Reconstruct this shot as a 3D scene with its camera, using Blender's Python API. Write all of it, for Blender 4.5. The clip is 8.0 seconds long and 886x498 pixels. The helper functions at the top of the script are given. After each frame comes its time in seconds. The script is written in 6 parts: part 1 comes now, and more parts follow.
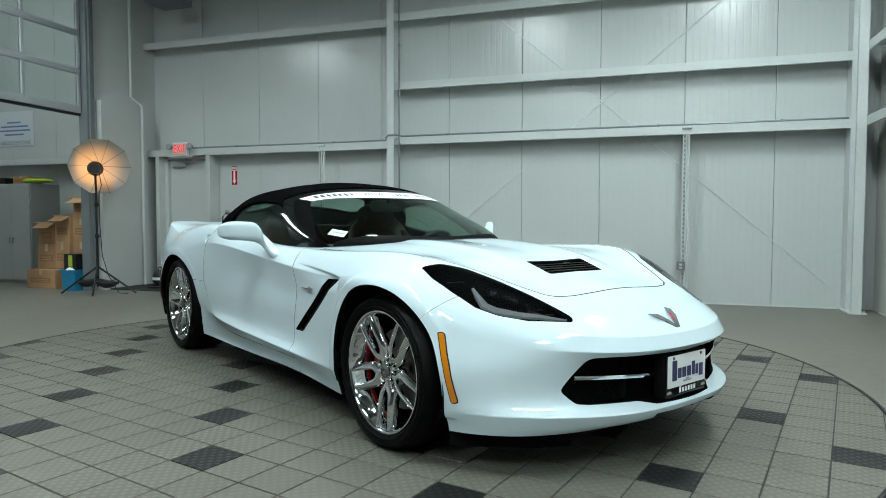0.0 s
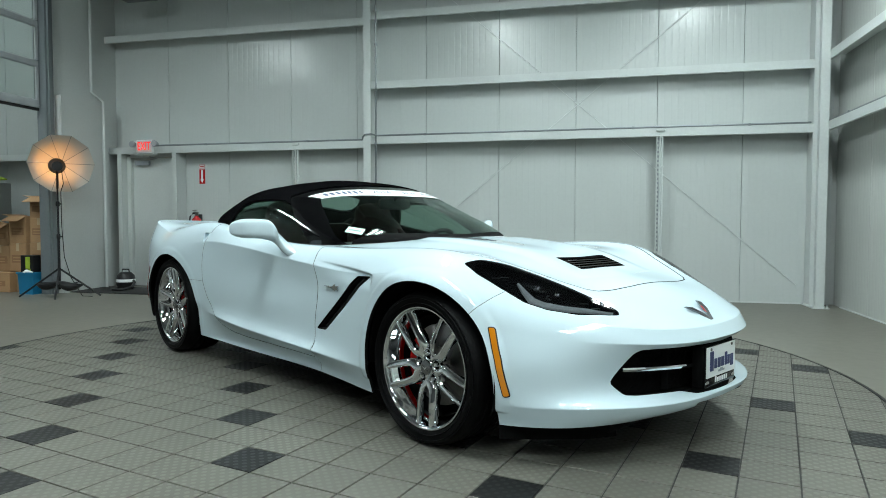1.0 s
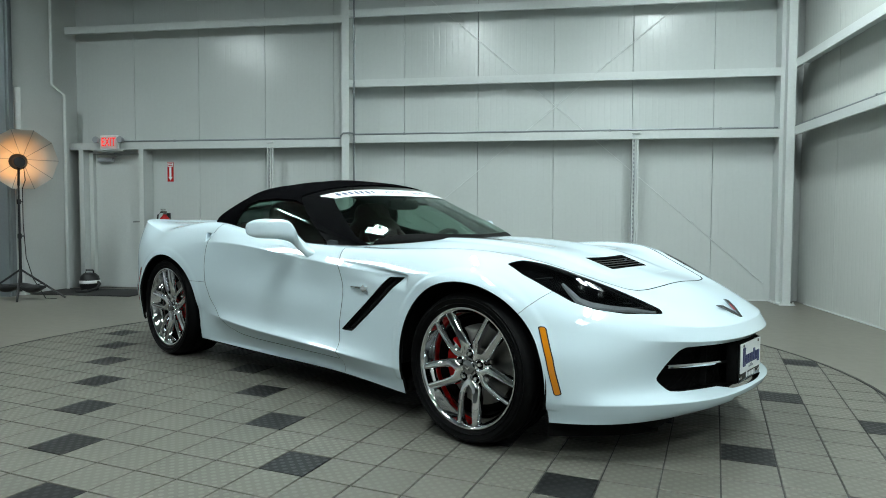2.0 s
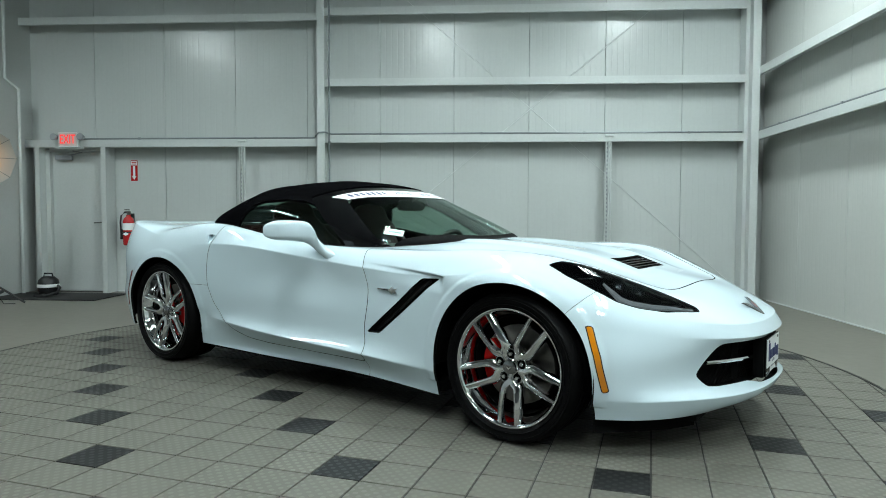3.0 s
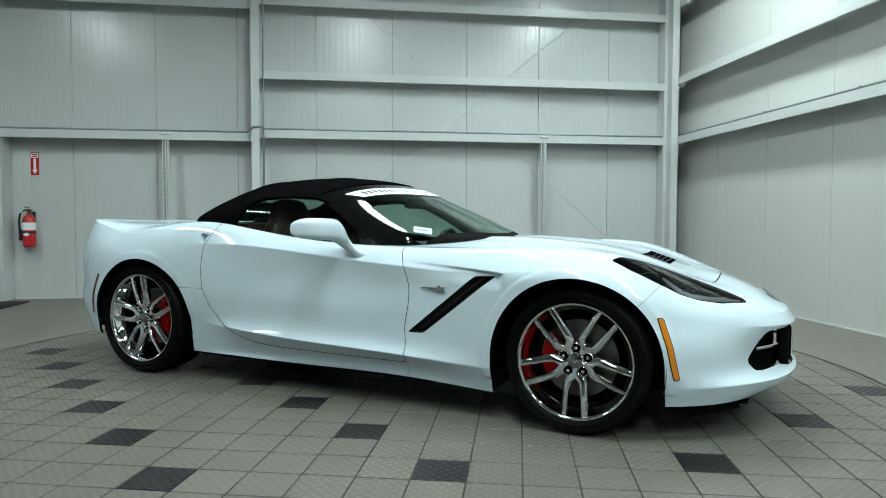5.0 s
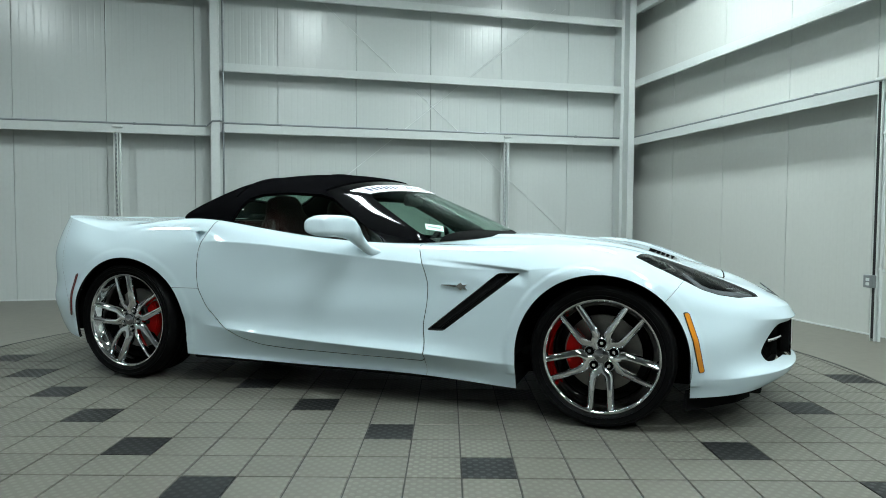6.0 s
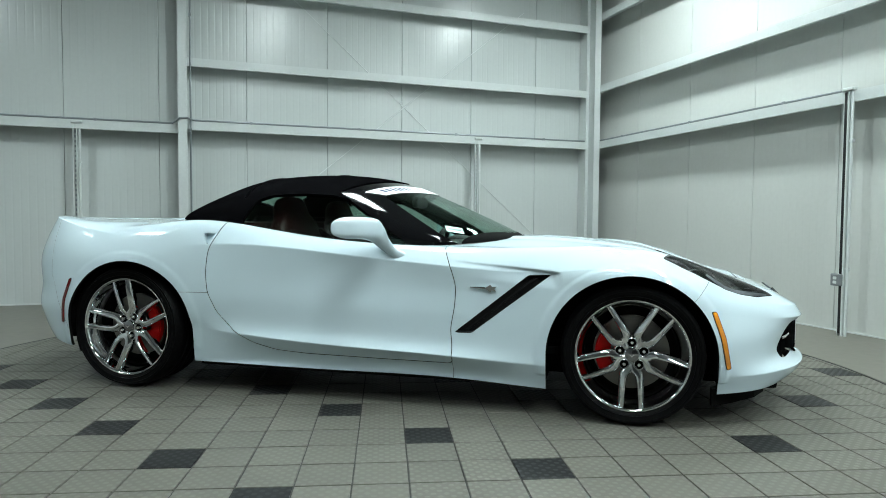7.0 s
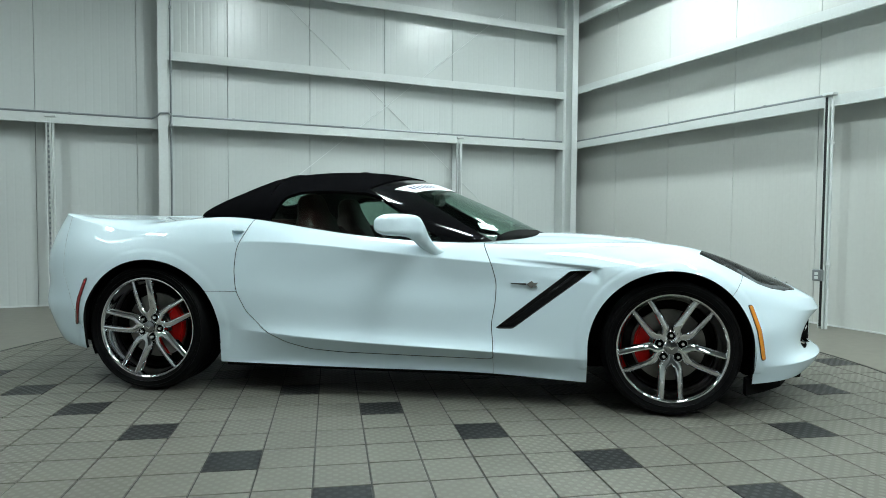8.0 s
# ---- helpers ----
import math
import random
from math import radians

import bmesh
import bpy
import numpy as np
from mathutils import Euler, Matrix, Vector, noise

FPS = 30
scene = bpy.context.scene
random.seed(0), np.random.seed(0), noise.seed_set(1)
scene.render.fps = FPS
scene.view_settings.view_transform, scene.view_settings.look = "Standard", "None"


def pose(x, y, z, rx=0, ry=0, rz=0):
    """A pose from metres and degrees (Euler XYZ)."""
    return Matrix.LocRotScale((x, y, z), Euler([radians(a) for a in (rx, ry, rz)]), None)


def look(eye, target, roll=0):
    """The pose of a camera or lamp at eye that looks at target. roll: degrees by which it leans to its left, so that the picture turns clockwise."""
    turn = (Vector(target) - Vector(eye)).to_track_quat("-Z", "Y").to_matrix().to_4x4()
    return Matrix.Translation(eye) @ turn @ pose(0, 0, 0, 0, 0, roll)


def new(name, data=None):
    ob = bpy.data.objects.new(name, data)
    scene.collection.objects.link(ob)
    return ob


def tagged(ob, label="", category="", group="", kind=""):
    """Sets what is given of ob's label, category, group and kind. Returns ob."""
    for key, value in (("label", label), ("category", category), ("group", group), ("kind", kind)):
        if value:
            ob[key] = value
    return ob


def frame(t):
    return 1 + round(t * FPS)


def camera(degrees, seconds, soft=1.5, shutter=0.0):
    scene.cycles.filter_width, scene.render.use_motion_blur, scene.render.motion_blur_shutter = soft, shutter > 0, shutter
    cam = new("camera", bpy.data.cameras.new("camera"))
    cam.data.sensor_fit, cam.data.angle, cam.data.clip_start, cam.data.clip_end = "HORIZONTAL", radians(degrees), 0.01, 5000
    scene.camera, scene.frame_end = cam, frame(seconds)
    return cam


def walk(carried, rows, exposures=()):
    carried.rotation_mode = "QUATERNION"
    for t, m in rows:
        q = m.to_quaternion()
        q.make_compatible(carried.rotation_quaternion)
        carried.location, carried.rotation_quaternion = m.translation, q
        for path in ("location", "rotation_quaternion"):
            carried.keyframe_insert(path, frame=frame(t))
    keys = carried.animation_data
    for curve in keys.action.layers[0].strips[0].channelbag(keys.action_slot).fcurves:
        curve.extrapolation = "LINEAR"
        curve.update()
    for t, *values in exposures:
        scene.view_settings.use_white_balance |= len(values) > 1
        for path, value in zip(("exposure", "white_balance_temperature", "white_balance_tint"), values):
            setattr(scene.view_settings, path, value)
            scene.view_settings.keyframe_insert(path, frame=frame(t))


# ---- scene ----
cam = camera(69.0, 8.0, soft=0.95)
PATH = [
    (0, (0.629, 0.564, 0.969), (0.009, 2.464, 0.878), 0.1),
    (0.5, (0.444, 0.502, 0.96), (-0.096, 2.426, 0.872), 0.1),
    (1, (0.25, 0.442, 0.946), (-0.21, 2.387, 0.86), 0.1),
    (1.5, (0.054, 0.393, 0.948), (-0.326, 2.354, 0.861), 0.2),
    (3, (-0.556, 0.289, 0.959), (-0.683, 2.284, 0.871), 0.2),
    (3.5, (-0.774, 0.282, 0.945), (-0.808, 2.28, 0.858), 0.2),
    (4, (-0.988, 0.285, 0.944), (-0.931, 2.283, 0.856), 0.3),
    (4.5, (-1.19, 0.304, 0.952), (-1.033, 2.296, 0.864), 0.2),
    (6, (-1.827, 0.434, 0.937), (-1.35, 2.374, 0.846), 0.3),
    (6.5, (-2.043, 0.501, 0.945), (-1.466, 2.415, 0.855), 0.4),
    (7, (-2.253, 0.565, 0.944), (-1.589, 2.449, 0.855), 0.4),
    (7.5, (-2.476, 0.636, 0.935), (-1.734, 2.491, 0.847), 0.5),
    (8, (-2.687, 0.725, 0.924), (-1.87, 2.549, 0.837), 0.4),
]
walk(cam, [(t, look(eye, target, roll)) for t, eye, target, roll in PATH], [(0, 0.0), (4.5, 0.0), (6.5, 0.06), (8, 0.14)])

# ---------------------------------------------------------------- world and light
world = bpy.data.worlds.new("hall_world")
scene.world = world
world.use_nodes = True
world.node_tree.nodes["Background"].inputs[0].default_value = (0.75, 0.82, 0.80, 1)
world.node_tree.nodes["Background"].inputs[1].default_value = 0.0

CEIL = 6.4                                        # underside of the roof deck
LAMPS = [(1.65, 6.0), (1.65, 1.9), (1.65, -1.2), (-1.4, 5.1), (-1.4, 1.9), (-1.4, -1.3), (-5.8, 4.7), (-8.4, 5.6)]
LAMP_Z = 4.3
TUBE_POWER = 121.0

# ---------------------------------------------------------------- materials
def nodes_of(m):
    return m.node_tree.nodes, m.node_tree.links


def mat(name, color, rough=0.5, metal=0.0, vary=0.08, scale=6.0, fine=60.0, bump=0.02, coat=0.0, spec=0.5, ior=1.45, rand=0.0):
    """Principled material with mottling at two scales, fine relief and, where asked, a random shade per piece."""
    m = bpy.data.materials.new(name)
    m.use_nodes = True
    n, l = nodes_of(m)
    p = n["Principled BSDF"]
    p.inputs["Roughness"].default_value = rough
    p.inputs["Metallic"].default_value = metal
    p.inputs["Coat Weight"].default_value = coat
    p.inputs["Coat Roughness"].default_value = 0.012
    p.inputs["Specular IOR Level"].default_value = spec
    p.inputs["IOR"].default_value = ior
    co = n.new("ShaderNodeTexCoord")
    a, b = n.new("ShaderNodeTexNoise"), n.new("ShaderNodeTexNoise")
    a.inputs["Scale"].default_value, b.inputs["Scale"].default_value = scale, fine
    a.inputs["Detail"].default_value = 4
    for t in (a, b):
        l.new(co.outputs["Object"], t.inputs["Vector"])
    add = n.new("ShaderNodeMath")
    add.operation = "ADD"
    l.new(a.outputs["Fac"], add.inputs[0])
    l.new(b.outputs["Fac"], add.inputs[1])
    ramp = n.new("ShaderNodeMapRange")
    ramp.inputs["From Min"].default_value, ramp.inputs["From Max"].default_value = 0.6, 1.4
    ramp.inputs["To Min"].default_value, ramp.inputs["To Max"].default_value = 1 - vary, 1 + vary
    l.new(add.outputs[0], ramp.inputs["Value"])
    src = ramp.outputs[0]
    if rand:
        info = n.new("ShaderNodeObjectInfo")
        r2 = n.new("ShaderNodeMapRange")
        r2.inputs["To Min"].default_value, r2.inputs["To Max"].default_value = 1 - rand, 1 + rand
        l.new(info.outputs["Random"], r2.inputs["Value"])
        mul = n.new("ShaderNodeMath")
        mul.operation = "MULTIPLY"
        l.new(src, mul.inputs[0])
        l.new(r2.outputs[0], mul.inputs[1])
        src = mul.outputs[0]
    mix = n.new("ShaderNodeVectorMath")
    mix.operation = "SCALE"
    mix.inputs[0].default_value = color
    l.new(src, mix.inputs["Scale"])
    l.new(mix.outputs[0], p.inputs["Base Color"])
    if bump:
        bp = n.new("ShaderNodeBump")
        bp.inputs["Strength"].default_value = min(1.0, bump * 5)
        bp.inputs["Distance"].default_value = bump * 0.02
        l.new(b.outputs["Fac"], bp.inputs["Height"])
        l.new(bp.outputs[0], p.inputs["Normal"])
    return m


def glass(name, tint, rough=0.0, ior=1.5):
    """A thin pane: clear tint with a Fresnel gloss."""
    m = bpy.data.materials.new(name)
    m.use_nodes = True
    n, l = nodes_of(m)
    n.remove(n["Principled BSDF"])
    tr, gl, mx, fr = (n.new("ShaderNodeBsdfTransparent"), n.new("ShaderNodeBsdfGlossy"), n.new("ShaderNodeMixShader"), n.new("ShaderNodeFresnel"))
    tr.inputs[0].default_value = (*tint, 1)
    gl.inputs["Roughness"].default_value = rough
    fr.inputs["IOR"].default_value = ior
    l.new(fr.outputs[0], mx.inputs[0])
    l.new(tr.outputs[0], mx.inputs[1])
    l.new(gl.outputs[0], mx.inputs[2])
    l.new(mx.outputs[0], n["Material Output"].inputs["Surface"])
    return m


def thick_glass(name, tint, ior=1.3):
    """Clear glass for a pane with two faces."""
    m = bpy.data.materials.new(name)
    m.use_nodes = True
    n, l = nodes_of(m)
    n.remove(n["Principled BSDF"])
    g = n.new("ShaderNodeBsdfGlass")
    g.inputs["Color"].default_value = (*tint, 1)
    g.inputs["Roughness"].default_value = 0.0
    g.inputs["IOR"].default_value = ior
    l.new(g.outputs[0], n["Material Output"].inputs["Surface"])
    return m


def glow(name, color, strength):
    m = bpy.data.materials.new(name)
    m.use_nodes = True
    n, l = nodes_of(m)
    p = n["Principled BSDF"]
    p.inputs["Base Color"].default_value = (*color, 1)
    p.inputs["Emission Color"].default_value = (*color, 1)
    p.inputs["Emission Strength"].default_value = strength
    return m


def ribbed(name, color, pitch, rough, depth, axis=0):
    """Painted steel sheet with fine upright ribs."""
    m = mat(name, color, rough, 0.0, 0.03, 0.9, 25.0, 0.0)
    n, l = nodes_of(m)
    co, sep = n.new("ShaderNodeTexCoord"), n.new("ShaderNodeSeparateXYZ")
    l.new(co.outputs["Object"], sep.inputs[0])
    f = n.new("ShaderNodeMath")
    f.operation = "MULTIPLY"
    f.inputs[1].default_value = 1 / pitch
    l.new(sep.outputs[axis], f.inputs[0])
    saw = n.new("ShaderNodeMath")
    saw.operation = "PINGPONG"
    saw.inputs[1].default_value = 0.5
    l.new(f.outputs[0], saw.inputs[0])
    sm = n.new("ShaderNodeMapRange")
    sm.interpolation_type = "SMOOTHSTEP"
    sm.inputs["From Min"].default_value, sm.inputs["From Max"].default_value = 0.03, 0.16
    l.new(saw.outputs[0], sm.inputs["Value"])
    wob = n.new("ShaderNodeTexNoise")
    wob.inputs["Scale"].default_value = 2.5
    mapn = n.new("ShaderNodeMapping")
    mapn.inputs["Scale"].default_value = (1, 1, 0.35)
    l.new(co.outputs["Object"], mapn.inputs[0])
    l.new(mapn.outputs[0], wob.inputs["Vector"])
    b0, b1 = n.new("ShaderNodeBump"), n.new("ShaderNodeBump")
    b0.inputs["Distance"].default_value, b0.inputs["Strength"].default_value = 0.02, 0.35
    b1.inputs["Distance"].default_value, b1.inputs["Strength"].default_value = depth, 0.8
    l.new(wob.outputs["Fac"], b0.inputs["Height"])
    l.new(b0.outputs[0], b1.inputs["Normal"])
    l.new(sm.outputs[0], b1.inputs["Height"])
    l.new(b1.outputs[0], n["Principled BSDF"].inputs["Normal"])
    return m


M = {}
M["panel"] = ribbed("wall_panel_paint", (0.495, 0.525, 0.515), 0.076, 0.24, 0.0007, 0)
M["panel_e"] = ribbed("wall_panel_paint_side", (0.515, 0.53, 0.505), 0.076, 0.25, 0.0006, 1)
M["steel"] = mat("painted_steel", (0.53, 0.56, 0.55), 0.42, 0.0, 0.05, 2.0, 40, 0.01)
M["rod"] = mat("pale_rod_paint", (0.60, 0.63, 0.62), 0.5, 0.0, 0.05, 2.0, 40, 0.01)
M["outlet"] = mat("outlet_box_steel", (0.20, 0.215, 0.22), 0.45, 0.3, 0.06, 8, 80, 0.01)
M["drywall"] = mat("painted_board", (0.475, 0.495, 0.485), 0.6, 0.0, 0.04, 1.5, 40, 0.02)
M["jamb"] = mat("dark_grey_steel", (0.16, 0.18, 0.19), 0.45, 0.2, 0.08, 3, 40, 0.01)
M["deepgrey"] = mat("grey_wall_paint", (0.17, 0.18, 0.18), 0.7, 0.0, 0.08, 1.0, 30, 0.02)
M["deck"] = mat("roof_deck_paint", (0.25, 0.265, 0.26), 0.6, 0.0, 0.05, 1.0, 30, 0.02)
M["conc"] = mat("concrete_floor", (0.135, 0.128, 0.107), 0.42, 0.0, 0.16, 0.9, 14, 0.03)
M["tile"] = mat("grey_floor_tile", (0.107, 0.1035, 0.087), 0.44, 0.0, 0.07, 5.0, 90, 0.02, rand=0.05, spec=0.25)
M["tile_dark"] = mat("charcoal_floor_tile", (0.013, 0.0135, 0.0135), 0.44, 0.0, 0.12, 5.0, 90, 0.02, rand=0.1, spec=0.2)
M["grout"] = mat("dark_grout", (0.030, 0.030, 0.027), 0.85, 0.0, 0.2, 8.0, 90, 0.05)
M["paint"] = mat("white_car_paint", (0.595, 0.71, 0.765), 0.6, 0.0, 0.01, 2.0, 300, 0.0, coat=1.0, spec=0.0)
M["black"] = mat("satin_black_plastic", (0.007, 0.007, 0.008), 0.45, 0.0, 0.15, 8, 120, 0.02)
M["gloss_black"] = mat("gloss_black", (0.003, 0.003, 0.0035), 0.07, 0.0, 0.05, 5, 100, 0.0, spec=0.4)
M["underbody"] = mat("underbody_black", (0.004, 0.004, 0.004), 0.9, 0.0, 0.2, 5, 60, 0.02, spec=0.1)
M["cloth"] = mat("black_soft_top_cloth", (0.0028, 0.0028, 0.0032), 0.95, 0.0, 0.15, 14, 900, 0.06, spec=0.0)
M["rubber"] = mat("tyre_rubber", (0.0028, 0.0028, 0.003), 0.5, 0.0, 0.12, 10, 150, 0.02, spec=0.08)
M["chrome"] = mat("chrome", (0.78, 0.79, 0.81), 0.04, 1.0, 0.02, 5, 100, 0.0)
M["dark_chrome"] = mat("dark_chrome", (0.28, 0.285, 0.30), 0.12, 1.0, 0.05, 20, 200, 0.0)
M["disc"] = mat("brake_disc_iron", (0.17, 0.165, 0.155), 0.35, 0.9, 0.1, 12, 120, 0.01)
M["caliper"] = mat("red_caliper_paint", (0.48, 0.004, 0.003), 0.45, 0.0, 0.05, 10, 80, 0.0, spec=0.15)
M["amber"] = mat("amber_reflector", (0.60, 0.20, 0.006), 0.12, 0.0, 0.06, 40, 200, 0.03, coat=1.0)
M["red_lens"] = mat("dark_red_reflector", (0.16, 0.008, 0.01), 0.12, 0.0, 0.06, 40, 200, 0.03, coat=1.0)
M["seat"] = mat("red_brown_leather", (0.026, 0.003, 0.0025), 0.45, 0.0, 0.12, 9, 240, 0.03)
M["dash"] = mat("dark_dashboard", (0.0045, 0.0045, 0.005), 0.6, 0.0, 0.1, 9, 240, 0.03)
M["ws"] = thick_glass("windscreen_glass", (0.79, 0.88, 0.84))
M["sideglass"] = thick_glass("side_window_glass", (0.66, 0.75, 0.71))
M["lens"] = glass("headlamp_cover", (0.80, 0.82, 0.83))
M["white"] = mat("white_print", (0.78, 0.80, 0.80), 0.5, 0.0, 0.02, 8, 60, 0.0)
M["ink"] = mat("dark_blue_ink", (0.03, 0.04, 0.12), 0.5, 0.0, 0.02, 8, 60, 0.0)
M["greyink"] = mat("grey_ink", (0.30, 0.32, 0.34), 0.5, 0.0, 0.02, 8, 60, 0.0)
M["notice"] = mat("pale_notice_sheet", (0.58, 0.62, 0.66), 0.5, 0.0, 0.02, 8, 60, 0.0)
M["blueink"] = mat("soft_blue_ink", (0.13, 0.20, 0.38), 0.5, 0.0, 0.02, 8, 60, 0.0)
M["led"] = mat("headlamp_light_guide", (0.24, 0.25, 0.26), 0.2, 0.0, 0.2, 60, 200, 0.01)
M["red"] = mat("red_enamel", (0.44, 0.012, 0.014), 0.25, 0.0, 0.04, 8, 90, 0.0, coat=0.5)
M["exit"] = glow("exit_letter_glow", (1.0, 0.02, 0.015), 0.9)
M["exit_face"] = mat("exit_sign_face", (0.60, 0.50, 0.48), 0.5, 0.0, 0.02, 8, 60, 0.0)
M["card"] = mat("brown_cardboard", (0.34, 0.20, 0.10), 0.8, 0.0, 0.12, 6, 120, 0.03, rand=0.15)
M["tape"] = mat("packing_tape", (0.45, 0.33, 0.20), 0.3, 0.0, 0.05, 6, 120, 0.01)
M["tube"] = glow("fluorescent_tube", (0.865, 1.0, 1.005), TUBE_POWER)
M["bluebin"] = mat("blue_plastic", (0.01, 0.16, 0.30), 0.4, 0.0, 0.06, 8, 90, 0.01)
M["green"] = mat("yellow_green_cloth", (0.30, 0.42, 0.03), 0.8, 0.0, 0.15, 12, 120, 0.05)
M["mat"] = mat("black_rubber_mat", (0.012, 0.012, 0.012), 0.85, 0.0, 0.2, 8, 150, 0.08)
M["brolly"] = bpy.data.materials.new("white_umbrella_cloth")


def setup_brolly():
    m = M["brolly"]
    m.use_nodes = True
    n, l = nodes_of(m)
    p = n["Principled BSDF"]
    p.inputs["Base Color"].default_value = (0.48, 0.46, 0.42, 1)
    p.inputs["Roughness"].default_value = 0.8
    tl = n.new("ShaderNodeBsdfTranslucent")
    tl.inputs[0].default_value = (0.42, 0.38, 0.32, 1)
    mx = n.new("ShaderNodeMixShader")
    mx.inputs[0].default_value = 0.45
    l.new(p.outputs[0], mx.inputs[1])
    l.new(tl.outputs[0], mx.inputs[2])
    l.new(mx.outputs[0], n["Material Output"].inputs["Surface"])


setup_brolly()


# ---------------------------------------------------------------- mesh helpers
def mesh_of(name, verts, faces, material, smooth=True, normals=None):
    me = bpy.data.meshes.new(name)
    me.from_pydata([tuple(map(float, v)) for v in verts], [], [tuple(map(int, f)) for f in faces])
    me.materials.append(material)
    me.polygons.foreach_set("use_smooth", [smooth] * len(me.polygons))
    me.update()
    if normals is not None and len(me.polygons):
        me.normals_split_custom_set_from_vertices([tuple(map(float, v)) for v in normals])
    return me


def join(*pieces):
    """Several (verts, faces) joined into one."""
    vs, fs, k = [], [], 0
    for v, f in pieces:
        vs += [tuple(p) for p in v]
        fs += [tuple(i + k for i in q) for q in f]
        k += len(v)
    return vs, fs


def moved(vf, m):
    return [tuple(m @ Vector(p)) for p in vf[0]], vf[1]


def box(x0, x1, y0, y1, z0, z1, bev=0.0, seg=2):
    bm = bmesh.new()
    bmesh.ops.create_cube(bm, size=1)
    for v in bm.verts:
        v.co = Vector(((x0 + x1) / 2 + v.co.x * (x1 - x0), (y0 + y1) / 2 + v.co.y * (y1 - y0), (z0 + z1) / 2 + v.co.z * (z1 - z0)))
    if bev:
        bmesh.ops.bevel(bm, geom=bm.edges[:], offset=bev, segments=seg, affect="EDGES", profile=0.6)
    bm.verts.index_update()
    out = [tuple(v.co) for v in bm.verts], [tuple(v.index for v in f.verts) for f in bm.faces]
    bm.free()
    return out


def lathe(profile, n=48, axis="z", closed=False):
    """profile: (radius, height) pairs turned round an axis."""
    vs, fs = [], []
    k = len(profile)
    for i in range(n):
        a = 2 * math.pi * i / n
        for r, h in profile:
            x, y = r * math.cos(a), r * math.sin(a)
            vs.append({"z": (x, y, h), "y": (x, h, y), "x": (h, x, y)}[axis])
    for i in range(n):
        j = (i + 1) % n
        for q in range(k if closed else k - 1):
            p = (q + 1) % k
            fs.append((i * k + q, j * k + q, j * k + p, i * k + p))
    return vs, fs


def tube(points, r, n=8, cap=True):
    """A round bar along a polyline."""
    pts = [Vector(p) for p in points]
    vs, fs = [], []
    for i, p in enumerate(pts):
        d = (pts[min(i + 1, len(pts) - 1)] - pts[max(i - 1, 0)]).normalized()
        u = d.cross(Vector((0, 0, 1)) if abs(d.z) < 0.9 else Vector((1, 0, 0))).normalized()
        w = d.cross(u)
        rr = r[i] if isinstance(r, (list, tuple)) else r
        for k in range(n):
            a = 2 * math.pi * k / n
            vs.append(tuple(p + u * (rr * math.cos(a)) + w * (rr * math.sin(a))))
    for i in range(len(pts) - 1):
        for k in range(n):
            j = (k + 1) % n
            fs.append((i * n + k, i * n + j, (i + 1) * n + j, (i + 1) * n + k))
    if cap:
        fs.append(tuple(range(n - 1, -1, -1)))
        fs.append(tuple((len(pts) - 1) * n + k for k in range(n)))
    return vs, fs


def prism(poly, y0, y1, axis="y"):
    """A flat outline given a thickness along an axis."""
    n = len(poly)
    at = {"y": lambda p, h: (p[0], h, p[1]), "x": lambda p, h: (h, p[0], p[1]), "z": lambda p, h: (p[0], p[1], h)}[axis]
    vs = [at(p, y0) for p in poly] + [at(p, y1) for p in poly]
    fs = [tuple(range(n)), tuple(range(2 * n - 1, n - 1, -1))] + [(i, i + n, (i + 1) % n + n, (i + 1) % n) for i in range(n)]
    return vs, fs


def auto_smooth(me, deg=35):
    me.set_sharp_from_angle(angle=radians(deg))


def thing(name, vf, material, label="", category="", group="", kind="", smooth=True, m=None):
    me = mesh_of(name, *vf, material, smooth)
    if smooth:
        auto_smooth(me)
    ob = new(name, me)
    if m is not None:
        ob.matrix_world = m
    return tagged(ob, label, category, group, kind)


def part(name, vf, material, parent, label="", smooth=True, m=None, normals=None):
    me = mesh_of(name, *vf, material, smooth, normals)
    if smooth and normals is None:
        auto_smooth(me)
    ob = new(name, me)
    ob.parent = parent
    if m is not None:
        ob.matrix_basis = m
    return tagged(ob, label)


def empty(name, m, label="", category="", group="", kind=""):
    ob = new(name)
    ob.matrix_world = m
    ob.empty_display_size = 0.1
    return tagged(ob, label, category, group, kind)


def text_mesh(body, size, depth):
    cu = bpy.data.curves.new("lettering", "FONT")
    cu.body, cu.size, cu.extrude, cu.align_x, cu.align_y = body, size, depth, "CENTER", "CENTER"
    tmp = bpy.data.objects.new("lettering", cu)
    scene.collection.objects.link(tmp)
    me = bpy.data.meshes.new_from_object(tmp.evaluated_get(bpy.context.evaluated_depsgraph_get()))
    scene.collection.objects.unlink(tmp)
    bpy.data.objects.remove(tmp)
    return me


# ---------------------------------------------------------------- the hall
WALL_Y, WALL_E, WALL_W = 8.58, 2.89, -6.60
GIRT_Y = 8.36
JOINT = 0.95


def structure(name, vf, material, label, smooth=False):
    return thing(name, vf, material, label, kind="structure", smooth=smooth)


